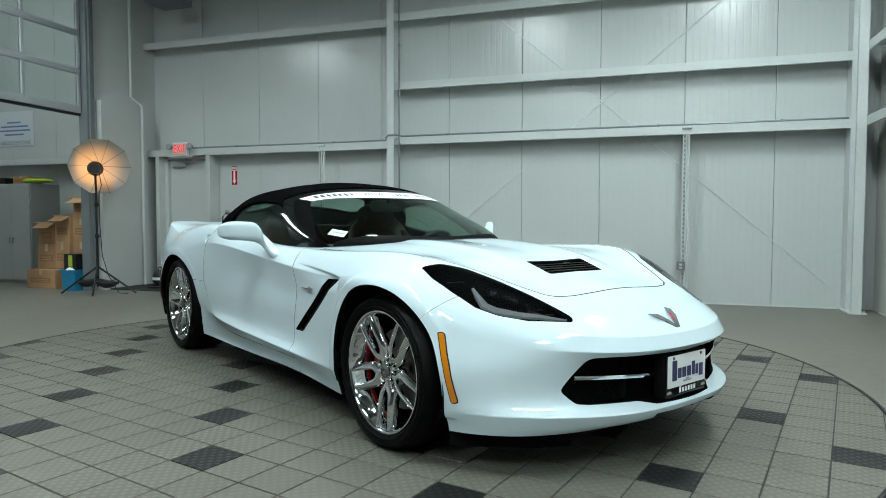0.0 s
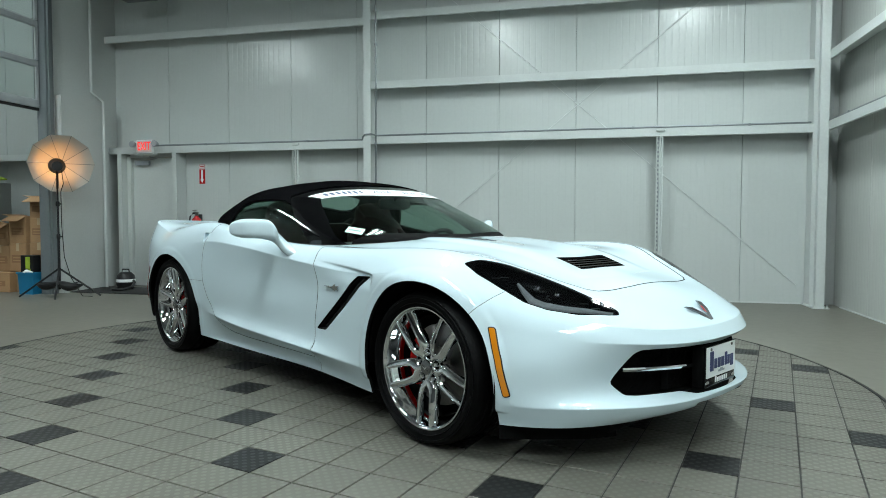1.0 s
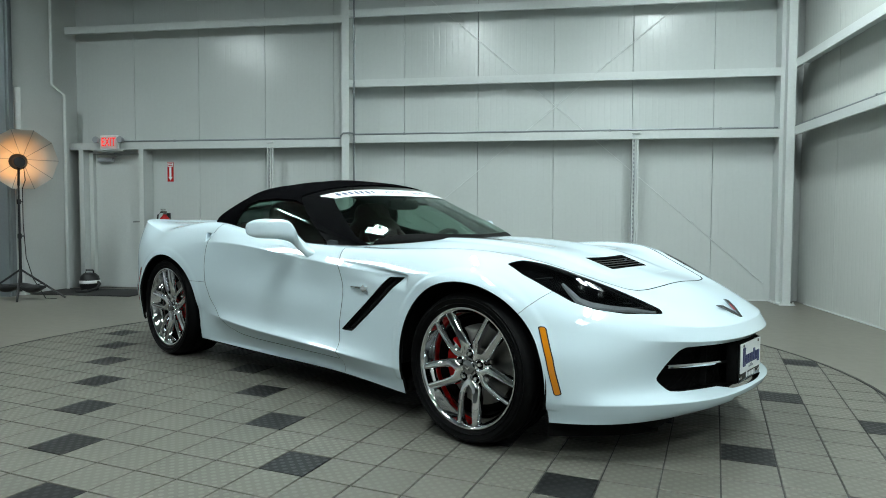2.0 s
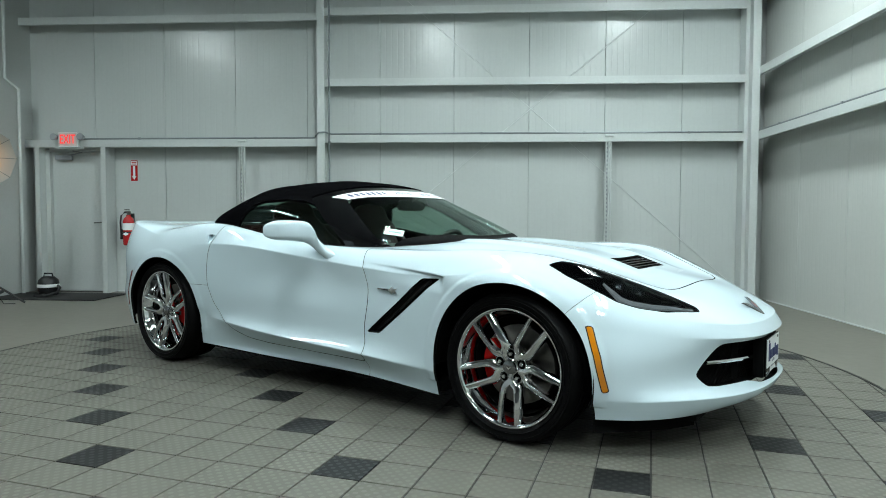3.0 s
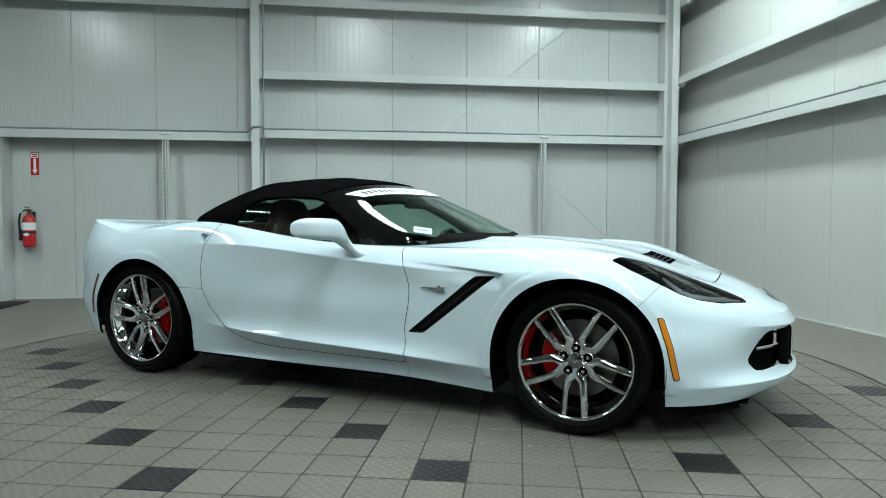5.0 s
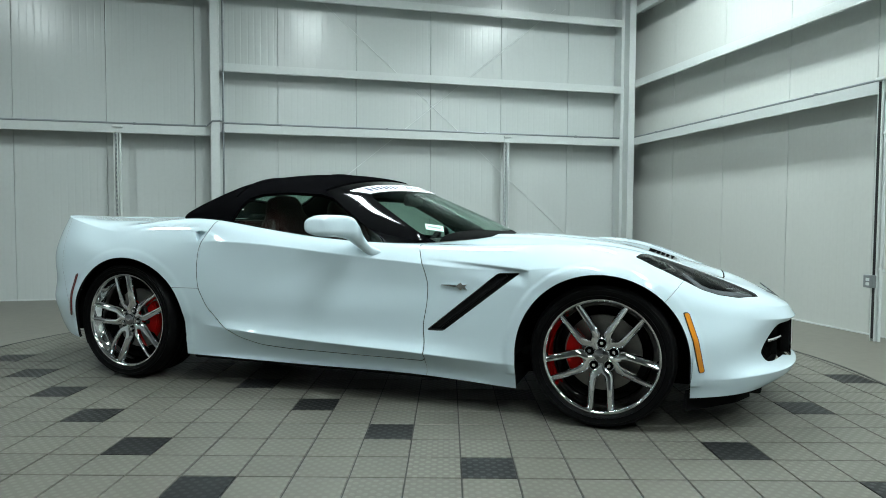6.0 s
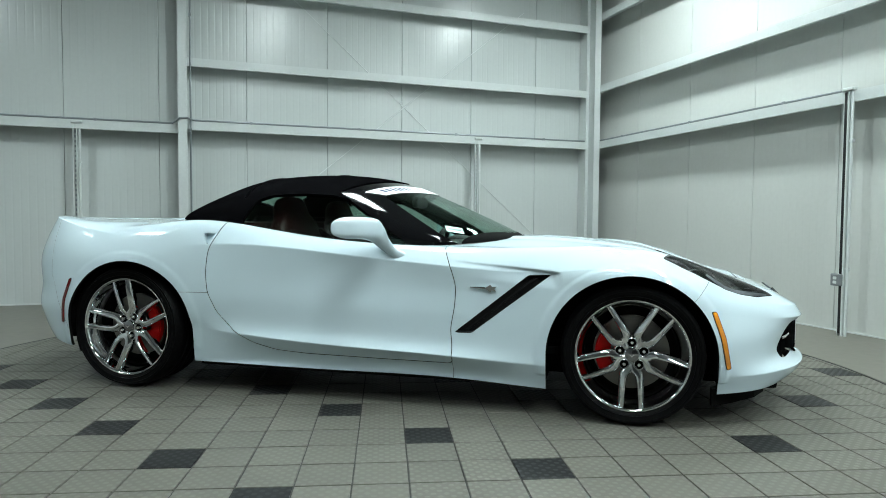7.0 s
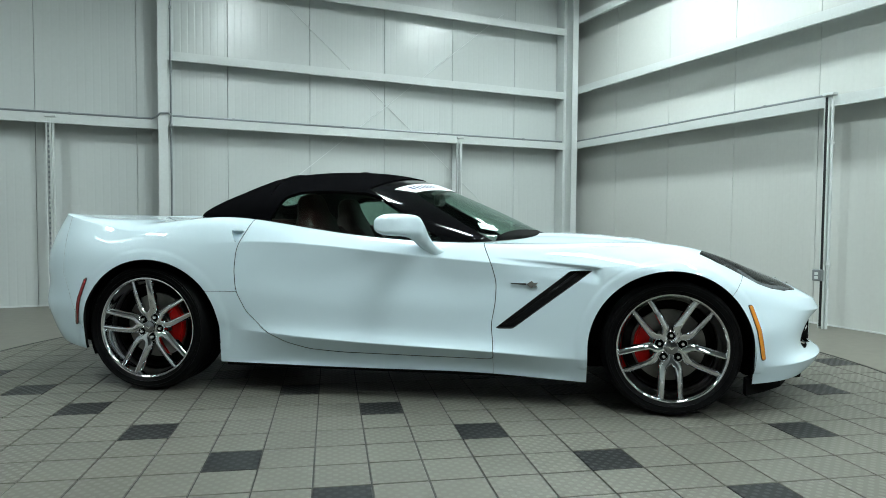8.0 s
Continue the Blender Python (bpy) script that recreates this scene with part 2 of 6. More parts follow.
wall_north = structure("wall_north", box(-10.4, WALL_E + 0.3, WALL_Y + 0.045, WALL_Y + 0.25, -0.02, CEIL), M["drywall"], "pale grey steel-panelled hall wall behind the car")
wall_east = structure("wall_east", box(WALL_E + 0.045, WALL_E + 0.25, -8, WALL_Y + 0.045, -0.02, CEIL), M["drywall"], "pale grey steel-panelled side wall")
# south wall is out of view; its grey shapes chrome reflections and bounce
wall_south = structure("wall_south", box(-10.4, WALL_E + 0.3, -8.2, -8.0, -0.02, CEIL), M["deepgrey"], "unseen closing wall, grey set for reflections in the car")
wall_far_west = structure("wall_far_west", box(-10.6, -10.4, -8.2, WALL_Y + 0.25, -0.02, CEIL), M["drywall"], "plain pale grey wall of the next bay")
# roof out of view; deck tone chosen for the light it bounces
ceiling = structure("ceiling", box(-10.6, WALL_E + 0.3, -8.2, WALL_Y + 0.3, CEIL, CEIL + 0.15), M["deck"], "unseen roof deck, toned to bounce light onto the walls")


def panels():
    """Wall sheets butted with a shadow gap."""
    data = {}
    for k in range(-11, 3):
        x0, x1 = k * JOINT + 0.002, (k + 1) * JOINT - 0.002
        x1 = min(x1, WALL_E)
        me = mesh_of("panel", *box(0, x1 - x0, -0.0, 0.04, 0, CEIL, 0.003, 1), M["panel"], False)
        ob = new("panel", me)
        ob.location = (x0, WALL_Y, 0.0)
        ob.parent = wall_north
    y, k = WALL_Y - 0.02, 0
    while y > -7.9:
        w = min(JOINT - 0.004, y + 7.98)
        me = mesh_of("panel", *box(0, 0.04, -w, 0, 0, CEIL, 0.003, 1), M["panel_e"], False)
        ob = new("panel", me)
        ob.location = (WALL_E, y, 0.0)
        ob.parent = wall_east
        y -= JOINT


panels()


def girt(name, a, b, z, side):
    """A cold-formed Z rail along a wall: web, inner flange and turned lips. a..b is its run; side is the wall it stands on."""
    t, dep, fl = 0.008, 0.215, 0.085
    sec = [(0, 0), (dep, 0), (dep, -t), (t, -t), (t, -fl), (0.03, -fl), (0.03, -fl - t), (0, -fl - t)]
    sec = [(o, h + 0.085) for o, h in sec]
    if side == "n":
        vf = prism([(WALL_Y - dep + o, z + h) for o, h in sec], a, b, "x")
    else:
        vf = prism([(WALL_E - dep + o, z + h) for o, h in sec], a, b, "y")
    return thing(name, vf, M["steel"], "pale painted steel wall rail between the columns", "wall rail", "wall rails", smooth=False)


for z in (1.945, 2.65, 3.53, 4.45, 5.4):
    girt("wall_rail", -2.580, 2.578, z, "n")
for z in (1.90, 3.47, 5.0):
    girt("wall_rail", -6.58, -2.597, z, "n")
for z in (1.945, 2.70, 3.66, 4.6, 5.5):
    girt("wall_rail", 0.2, 8.378, z, "e")
    girt("wall_rail", -7.9, 0.0, z, "e")
girt("wall_rail", -10.3, -6.75, 1.84, "n")


def column(flange, web, back=None):
    """A steel column: room-side flange, web to the wall, wall-side flange if it shows, base plate and bolts. Each is (x0, x1, y0, y1)."""
    c = empty("steel_column", Matrix.Identity(4), "pale painted steel I-section column at the hall wall", "steel column", "steel columns")
    part("flange", box(*flange, 0.015, CEIL), M["steel"], c, smooth=False)
    part("web", box(*web, 0.015, CEIL), M["steel"], c, smooth=False)
    if back:
        part("flange", box(*back, 0.015, CEIL), M["steel"], c, smooth=False)
    rects = [r for r in (flange, web, back) if r]
    x0, x1, y0, y1 = (min(r[0] for r in rects), max(r[1] for r in rects), min(r[2] for r in rects), max(r[3] for r in rects))
    part("base_plate", box(x0 - 0.03, x1 + 0.03, y0 - 0.03, y1 - 0.003, 0.001, 0.015), M["steel"], c, smooth=False)
    for dx in (x0 - 0.012, x1 + 0.012):
        for dy in (y0 - 0.012, y1 - 0.05):
            part("bolt", moved(lathe([(0, 0.04), (0.008, 0.04), (0.008, 0.015)], 6), Matrix.Translation((dx, dy, 0))), M["steel"], c)
    return c


column((-2.636, -2.541, 8.242, 8.256), (-2.594, -2.583, 8.256, 8.565))
column((2.588, 2.678, 8.180, 8.194), (2.627, 2.638, 8.194, 8.381), (2.583, 2.690, 8.381, 8.565))
column((2.67, 2.684, 0.02, 0.19), (2.684, 2.87, 0.10, 0.11), (2.87, 2.884, 0.02, 0.19))


def bar(name, a, b, label, r=0.011):
    return thing(name, tube([a, b], r, 8), M["rod"], label, "brace rod", "brace rods")


# crossed tie rods in the big bay, close to the wall sheets
bar("brace_rod", (-2.45, 8.555, 0.35), (1.7, 8.555, 3.75), "thin pale steel cross-bracing rod on the hall wall", .0038)
bar("brace_rod", (2.50, 8.568, 0.22), (-1.55, 8.568, 3.75), "thin pale steel cross-bracing rod on the hall wall", .0038)


def conduit(x, y, z0, z1, side, box_z=None):
    """A strut channel down the wall with a cable pipe beside it, a cap at the rail and an outlet box."""
    c = empty("conduit_drop", pose(x, y, 0), "pale painted steel cable channel with an outlet box on the wall", "cable channel", "cable channels")
    w, d = 0.045, 0.04
    ux, uy = ((1, 0), (0, -1))[side == "e"], ((0, -1), (-1, 0))[side == "e"]
    rot = Matrix(((ux[0], uy[0], 0, 0), (ux[1], uy[1], 0, 0), (0, 0, 1, 0), (0, 0, 0, 1)))
    chan = prism([(-w, 0), (-w, d), (-w + 0.01, d), (-w + 0.01, 0.006), (-0.012, 0.006), (-0.012, d), (0, d), (0, 0)], z0, z1, "z")
    part("channel", moved(chan, rot), M["steel"], c, smooth=False)
    part("pipe", moved(tube([(0.02, 0.02, z0), (0.02, 0.02, z1)], 0.012, 10), rot), M["steel"], c)
    part("cap", moved(box(-0.055, 0.05, -0.0, 0.06, z1, z1 + 0.025, 0.005, 1), rot), M["steel"], c, smooth=False)
    part("perforation", join(*(moved(box(-.032, -.016, .0058, .0075, z, z + .026), rot) for z in np.arange(z0 + .03, z1 - .04, .052))), M["greyink"], c, "dark punched slots of the channel", smooth=False)["kind"] = "stuff"
    for z in (z0 + 0.55, z1 - .42):
        part("clip", moved(box(0.004, 0.036, 0.0, 0.034, z, z + 0.022, 0.003, 1), rot), M["steel"], c, smooth=False)
    if box_z is not None:
        part("outlet_box", moved(box(-0.09, -0.002, 0.02, 0.075, box_z, box_z + 0.1, 0.006, 1), rot), M["outlet"], c, "grey steel outlet box", smooth=False)
        for s in (0.03, 0.065):
            part("socket", moved(box(-0.062, -0.03, 0.0745, 0.078, box_z + s - 0.012, box_z + s + 0.012, 0.003, 1), rot), M["steel"], c, smooth=False)
    return c


conduit(0.975, 8.40, 0.0, 1.995, "n", 0.40)
conduit(-3.635, 8.40, 0.0, 1.95, "n")
east_drop = conduit(2.70, 4.50, 0.0, 2.03, "e", 0.42)
# black filler paints the shade inside the open channel
part("slot", box(-.043, -.001, .013, .034, .02, 2.02), M["black"], east_drop, "black strip for the shade in the channel's hollow", smooth=False)


def pipe_run(pts, label):
    p = empty("cable_pipe", Matrix.Identity(4), label, "cable pipe", "cable pipes")
    part("pipe", tube(pts, .011, 10), M["pipe"], p)
    for a, b in zip(pts[:-1], pts[1:]):
        n = int((Vector(b) - Vector(a)).length / 1.2)
        for k in range(n):
            c = Vector(a).lerp(Vector(b), (k + .5) / n)
            part("strap", box(c.x - .014, c.x + .014, c.y - .014, c.y + .014, c.z - .0155, c.z + .013), M["pipe"], p, smooth=False)


# thin pipe lying on the lower rails, stepping round the column
M["pipe"] = mat("galvanised_pipe", (0.22, 0.24, 0.25), 0.4, 0.5, 0.08, 8, 60, 0.01)
pipe_run([(-5.75, 8.375, 2.001), (-2.70, 8.375, 2.001), (-2.645, 8.232, 2.012), (-2.615, 8.229, 2.045), (-2.54, 8.229, 2.05), (-2.49, 8.375, 2.046), (2.56, 8.375, 2.046)], "thin grey cable pipe lying on the lower wall rails")
pipe_run([(-2.508, 8.350, 0.05), (-2.508, 8.350, CEIL - 0.05)], "thin grey cable pipe up the hall column")
pipe_run([(2.705, 8.33, 2.046), (2.705, 4.56, 2.046)], "thin grey cable pipe lying on the lower wall rail")

# base trims
for nm, vf in (("baseboard_north", box(-2.49, 2.57, 8.566, 8.579, 0, 0.015)), ("baseboard_north_west", box(-5.42, -2.69, 8.566, 8.579, 0, 0.015)), ("baseboard_east", box(2.872, 2.889, 0.3, 8.33, 0, 0.012))):
    structure(nm, vf, M["steel"], "pale painted steel base angle")


# ---------------------------------------------------------------- west side: return wall, jamb and glazed overhead door
def west_side():
    w = structure("wall_west", join(box(WALL_W - 0.02, WALL_W + 0.02, 7.42, WALL_Y, 0, CEIL), box(WALL_W - 0.2, WALL_W, -8, 3.0, 0, CEIL), box(WALL_W - 0.2, WALL_W, 3.0, 7.30, 4.6, CEIL)), M["drywall"],
                  "pale painted return wall beside the overhead door")
    chase = structure("wall_chase", box(WALL_W + 0.022, WALL_W + 0.12, 7.47, 8.30, 0, 2.57), M["drywall"], "boxed-in pale painted pipe chase")
    thing("down_pipe", tube([(WALL_W + 0.06, 8.06, CEIL), (WALL_W + 0.06, 8.06, 2.72), (WALL_W + 0.16, 8.16, 2.6), (WALL_W + 0.16, 8.16, 0.0)], 0.02, 10), M["steel"], "thin pale painted pipe down the return wall", "pipe")
    structure("door_jamb", join(box(WALL_W - 0.08, WALL_W + 0.06, 7.30, 7.42, 0, CEIL), box(WALL_W + 0.06, WALL_W + 0.085, 7.33, 7.36, 0, CEIL)), M["jamb"], "dark grey steel door jamb")
    d = empty("overhead_door", Matrix.Identity(4), "grey glazed sectional overhead door, raised", "overhead door")
    ya, yb, zb = 3.1, 7.28, 2.42
    rows, pane_w = 4, 0.80
    xa, xb = WALL_W - 0.07, WALL_W - 0.02
    for r in range(rows + 1):
        h = 0.10 if r == 0 else 0.075
        part("rail", box(xa, xb, ya, yb, zb + r * 0.50 - h / 2, zb + r * 0.50 + h / 2, 0.004, 1), M["jambgrey"], d, smooth=False)
    part("bottom_seal", box(xa + 0.01, xb - 0.01, ya, yb, zb - 0.085, zb - 0.051), M["black"], d, "black rubber seal", smooth=False)
    y = yb
    while y > ya:
        for r in range(rows):
            part("stile", box(xa, xb, y - 0.045, y, zb + r * 0.5 + 0.05, zb + r * 0.5 + 0.4615, 0.003, 1), M["jambgrey"], d, smooth=False)
            if y - pane_w > ya:
                part("pane", box(xa + 0.02, xb - 0.02, y - pane_w + 0.001, y - 0.046, zb + r * 0.5 + 0.051, zb + r * 0.5 + 0.46), M["pane"], d, "clear glass pane", smooth=False)
        y -= pane_w
    return d


M["jambgrey"] = mat("grey_aluminium", (0.36, 0.38, 0.39), 0.4, 0.4, 0.05, 3, 60, 0.01)
M["pane"] = thick_glass("door_glass", (0.90, 0.93, 0.92), 1.45)
west_side()


# ---------------------------------------------------------------- personnel door and its fittings
def exit_door():
    d = empty("door_1", Matrix.Identity(4), "pale grey steel exit door, shut, with a closer and lever", kind="structure")
    y = WALL_Y
    part("leaf", box(-6.27, -5.515, y - 0.05, y - 0.006, 0.01, 1.845, 0.003, 1), M["steel"], d, smooth=False)
    part("frame_post", join(box(-6.40, -6.335, y - 0.215, y, 0, 1.90), box(-6.333, -6.275, y - 0.10, y, 0, 1.87)), M["steel"], d, smooth=False)
    part("frame_post", box(-5.51, -5.445, y - 0.215, y, 0, 1.90), M["steel"], d, smooth=False)
    part("frame_head", box(-6.275, -5.51, y - 0.10, y, 1.85, 1.90), M["steel"], d, smooth=False)
    part("threshold", box(-6.33, -5.45, y - 0.12, y - 0.052, 0, 0.012), M["disc"], d, smooth=False)
    cl = part("closer", box(-6.20, -5.98, y - 0.11, y - 0.052, 1.74, 1.80, 0.008), M["greyink"], d, "grey door closer")
    part("arm", tube([(-6.02, y - 0.08, 1.80), (-5.80, y - 0.15, 1.83), (-5.95, y - 0.11, 1.855)], 0.009, 8), M["greyink"], cl)
    lv = part("lever", join(moved(lathe([(0, -0.012), (0.028, -0.012), (0.028, 0)], 20, "y"), Matrix.Translation((-5.565, y - 0.05, 0.92))), tube([(-5.565, y - 0.05, 0.92), (-5.565, y - 0.10, 0.92), (-5.68, y - 0.105, 0.915)], 0.010, 8)), M["chrome"], d, "steel lever handle")
    return d


exit_door()


def exit_sign():
    y, x0, x1, z0 = GIRT_Y - 0.03, -6.02, -5.765, 1.885
    s = empty("exit_sign", Matrix.Identity(4), "lit red EXIT sign with twin emergency lamp heads", "exit sign")
    part("housing", box(x0, x1, y - 0.045, y, z0, z0 + 0.19, 0.008), M["white"], s)
    part("face", box(x0 + 0.01, x1 - 0.01, y - 0.049, y - 0.0455, z0 + 0.016, z0 + 0.174), M["exit_face"], s, "glowing pale red face", smooth=False)
    me = text_mesh("EXIT", 0.165, 0.002)
    me.materials.append(M["exit"])
    ob = new("letters", me)
    ob.parent = s
    ob.matrix_basis = pose((x0 + x1) / 2, y - 0.052, z0 + 0.095, 90, 0, 0) @ Matrix.Diagonal((0.62, 1, 1, 1))
    for x in (x0 - 0.05, x1 + 0.05):
        h = part("lamp_head", moved(lathe([(0, -0.05), (0.04, -0.05), (0.046, -0.04), (0.03, 0.02), (0, 0.025)], 20, "y"), Matrix.Translation((x, y - 0.03, z0 + 0.13))), M["greyink"], s, "small grey emergency lamp")
    part("bracket", box(x0 - 0.06, x1 + 0.06, y - 0.02, y + 0.0, z0 - 0.02, z0 - 0.001), M["steel"], s, smooth=False)


exit_sign()


def extinguisher_sign():
    y = WALL_Y - 0.001
    s = empty("extinguisher_sign", Matrix.Identity(4), "tall red and white fire extinguisher arrow sign on the wall", "wall sign")
    x0, x1, z0, z1 = -5.225, -5.135, 1.47, 1.74
    part("plate", box(x0, x1, y - 0.004, y, z0, z1), M["red"], s, smooth=False)
    xm = (x0 + x1) / 2
    part("arrow", prism([(xm, z0 + 0.015), (xm + 0.03, z0 + 0.065), (xm + 0.014, z0 + 0.06), (xm + 0.014, z1 - 0.075), (xm - 0.014, z1 - 0.075), (xm - 0.014, z0 + 0.06), (xm - 0.03, z0 + 0.065)], y - 0.0065, y - 0.0045), M["white"], s, smooth=False)
    part("caption_field", box(x0 + 0.006, x1 - 0.006, y - 0.0065, y - 0.0045, z1 - 0.065, z1 - 0.01), M["white"], s, smooth=False)
    for k in range(2):
        part("caption_bar", box(x0 + 0.014, x1 - 0.014, y - 0.0085, y - 0.0067, z1 - 0.032 - k * 0.022, z1 - 0.02 - k * 0.022), M["red"], s, smooth=False)


extinguisher_sign()


def extinguisher():
    m = pose(-5.215, WALL_Y - 0.10, 0.62)
    e = empty("fire_extinguisher", m, "red fire extinguisher with a black hose hung on the wall", "fire extinguisher")
    part("cylinder", lathe([(0, 0.0), (0.055, 0.0), (0.068, 0.012), (0.07, 0.03), (0.07, 0.31), (0.06, 0.35), (0.03, 0.38), (0.025, 0.40), (0, 0.40)], 32), M["red"], e)
    part("label", lathe([(0.0712, 0.20), (0.0715, 0.205), (0.0715, 0.285), (0.0712, 0.29)], 32), M["white"], e, "white printed label")
    part("badge", prism([(-0.04, 0.15), (0, 0.128), (0.04, 0.15), (0, 0.172)], -0.0745, -0.071), M["white"], e, smooth=False)
    part("valve", join(lathe([(0, 0.40), (0.02, 0.40), (0.02, 0.44), (0, 0.44)], 16), box(-0.015, 0.015, -0.07, 0.03, 0.435, 0.45, 0.004), box(-0.012, 0.012, -0.08, 0.01, 0.462, 0.474, 0.004)), M["disc"], e, "metal valve and lever")
    part("gauge", moved(lathe([(0, -0.02), (0.02, -0.02), (0.02, 0), (0, 0)], 16, "y"), Matrix.Translation((0.03, -0.02, 0.42))), M["disc"], e)
    part("hose", tube([(-0.01, 0, 0.43), (-0.05, -0.01, 0.43), (-0.09, -0.015, 0.39), (-0.1, -0.02, 0.30), (-0.095, -0.02, 0.18), (-0.085, -0.02, 0.10)], 0.011, 10), M["black"], e, "black rubber hose")
    part("nozzle", tube([(-0.085, -0.02, 0.21), (-0.085, -0.02, 0.08)], [0.014, 0.02], 10), M["black"], e)
    part("bracket", join(box(-0.03, 0.03, 0.072, 0.098, 0.05, 0.42, 0.003, 1), lathe([(0.0725, 0.16), (0.0725, 0.18)], 24)), M["black"], e)


extinguisher()
floor_mat = thing("floor_mat", box(-6.75, -5.12, 7.55, 8.25, 0.001, 0.014, 0.005), M["mat"], "black rubber floor mat in front of the exit door", "floor mat")


# ---------------------------------------------------------------- floor, turntable
TT = Vector((-1.15, 4.56))
TR = 2.92
TILE0, TILE1 = Vector((-0.9592, 2.7981)), Vector((0.1983, -0.0504))
PITCH = TILE1.length
TANG = math.atan2(TILE1.y, TILE1.x)


def ring_floor():
    """The concrete slab round the turntable."""
    n = 96
    vs, fs = [], []
    X0, X1, Y0, Y1 = -10.5, WALL_E + 0.1, -8.1, WALL_Y + 0.1
    for i in range(n):
        a = 2 * math.pi * i / n
        c, s = math.cos(a), math.sin(a)
        vs.append((TT.x + (TR + 0.012) * c, TT.y + (TR + 0.012) * s, 0))
        k = min(((X1 if c > 0 else X0) - TT.x) / c if abs(c) > 1e-6 else 1e9, ((Y1 if s > 0 else Y0) - TT.y) / s if abs(s) > 1e-6 else 1e9)
        vs.append((TT.x + k * c, TT.y + k * s, 0))
    for i in range(n):
        j = (i + 1) % n
        fs.append((2 * i, 2 * i + 1, 2 * j + 1, 2 * j))
    # slab edge and corners
    base = len(vs)
    for i in range(n):
        a = 2 * math.pi * i / n
        vs.append((TT.x + (TR + 0.012) * math.cos(a), TT.y + (TR + 0.012) * math.sin(a), -0.06))
    for i in range(n):
        j = (i + 1) % n
        fs.append((2 * i, 2 * j, base + j, base + i))
    return vs, fs


floor = structure("floor", ring_floor(), M["conc"], "worn beige-grey concrete slab floor")
structure("floor_pit", box(-10.5, WALL_E + 0.2, -8.1, WALL_Y + 0.2, -0.2, -0.06), M["grout"], "dark bed beneath the floor")
turntable = structure("floor_turntable", moved(lathe([(0, -0.05), (0, -0.005), (TR - 0.01, -0.005), (TR - 0.004, -0.05)], 128), Matrix.Translation((TT.x, TT.y, 0))), M["grout"], "round tiled vehicle turntable flush with the slab")
structure("turntable_rim", moved(lathe([(TR - 0.008, -0.05), (TR - 0.008, 0.0015), (TR + 0.004, 0.0015), (TR + 0.004, -0.05)], 160), Matrix.Translation((TT.x, TT.y, 0))), M["black"], "thin dark steel rim of the turntable", True)

# ---------------------------------------------------------------- ceiling lights
def strip_light(x, y):
    z = LAMP_Z if x > -6 else LAMP_Z + 1.6
    f = empty("ceiling_light", pose(x, y, z), "white twin-strip fluorescent high-bay light hung under the roof", "ceiling light", "ceiling lights")
    part("tray", join(prism([(-.19, -.055), (-.12, .06), (.12, .06), (.19, -.055), (.182, -.055), (.115, .052), (-.115, .052), (-.182, -.055)], -.80, .80, "y"), box(-.18, .18, -.805, -.795, -.05, .055), box(-.18, .18, .795, .805, -.05, .055)), M["white"], f, smooth=False)
    for dx in (-.08, .08):
        arc = [(dx + .042 * math.cos(a), .02 + .036 * math.sin(a)) for a in np.linspace(math.pi, 2 * math.pi, 7)]
        part("diffuser", prism(arc, -.75, .75, "y"), M["tube"], f, "lit white diffuser strip")
    for dy in (-.6, .6):
        part("hanger", tube([(0, dy, .085), (0, dy, CEIL - z)], .004, 6), M["steel"], f)


for lx, ly in LAMPS:
    strip_light(lx, ly)

# ---------------------------------------------------------------- the car: shell surface
def spline(xs, ys, q, ends=("nat", "nat")):
    """Cubic spline through (xs, ys) at q. ends: 'nat', or 'even'/'odd' for mirror symmetry about that end."""
    xs, ys = list(map(float, xs)), list(map(float, ys))
    for e in (0, 1):
        if ends[e] in ("even", "odd"):
            sg = 1 if ends[e] == "even" else -1
            if e == 0:
                ax, ay = [2 * xs[0] - v for v in xs[1:4]][::-1], [sg * v for v in ys[1:4]][::-1]
                xs, ys = ax + xs, ay + ys
            else:
                ax, ay = [2 * xs[-1] - v for v in xs[-4:-1]][::-1], [sg * v for v in ys[-4:-1]][::-1]
                xs, ys = xs + ax, ys + ay
    x, y = np.array(xs), np.array(ys)
    n = len(x)
    h = np.diff(x)
    A, b = np.zeros((n, n)), np.zeros(n)
    A[0, 0] = A[-1, -1] = 1
    for i in range(1, n - 1):
        A[i, i - 1], A[i, i], A[i, i + 1] = h[i - 1], 2 * (h[i - 1] + h[i]), h[i]
        b[i] = 6 * ((y[i + 1] - y[i]) / h[i] - (y[i] - y[i - 1]) / h[i - 1])
    k = np.linalg.solve(A, b)
    q = np.asarray(q, float)
    j = np.clip(np.searchsorted(x, q) - 1, 0, n - 2)
    d = q - x[j]
    return y[j] + d * ((y[j + 1] - y[j]) / h[j] - h[j] * (2 * k[j] + k[j + 1]) / 6) + d * d * k[j] / 2 + d ** 3 * (k[j + 1] - k[j]) / (6 * h[j])


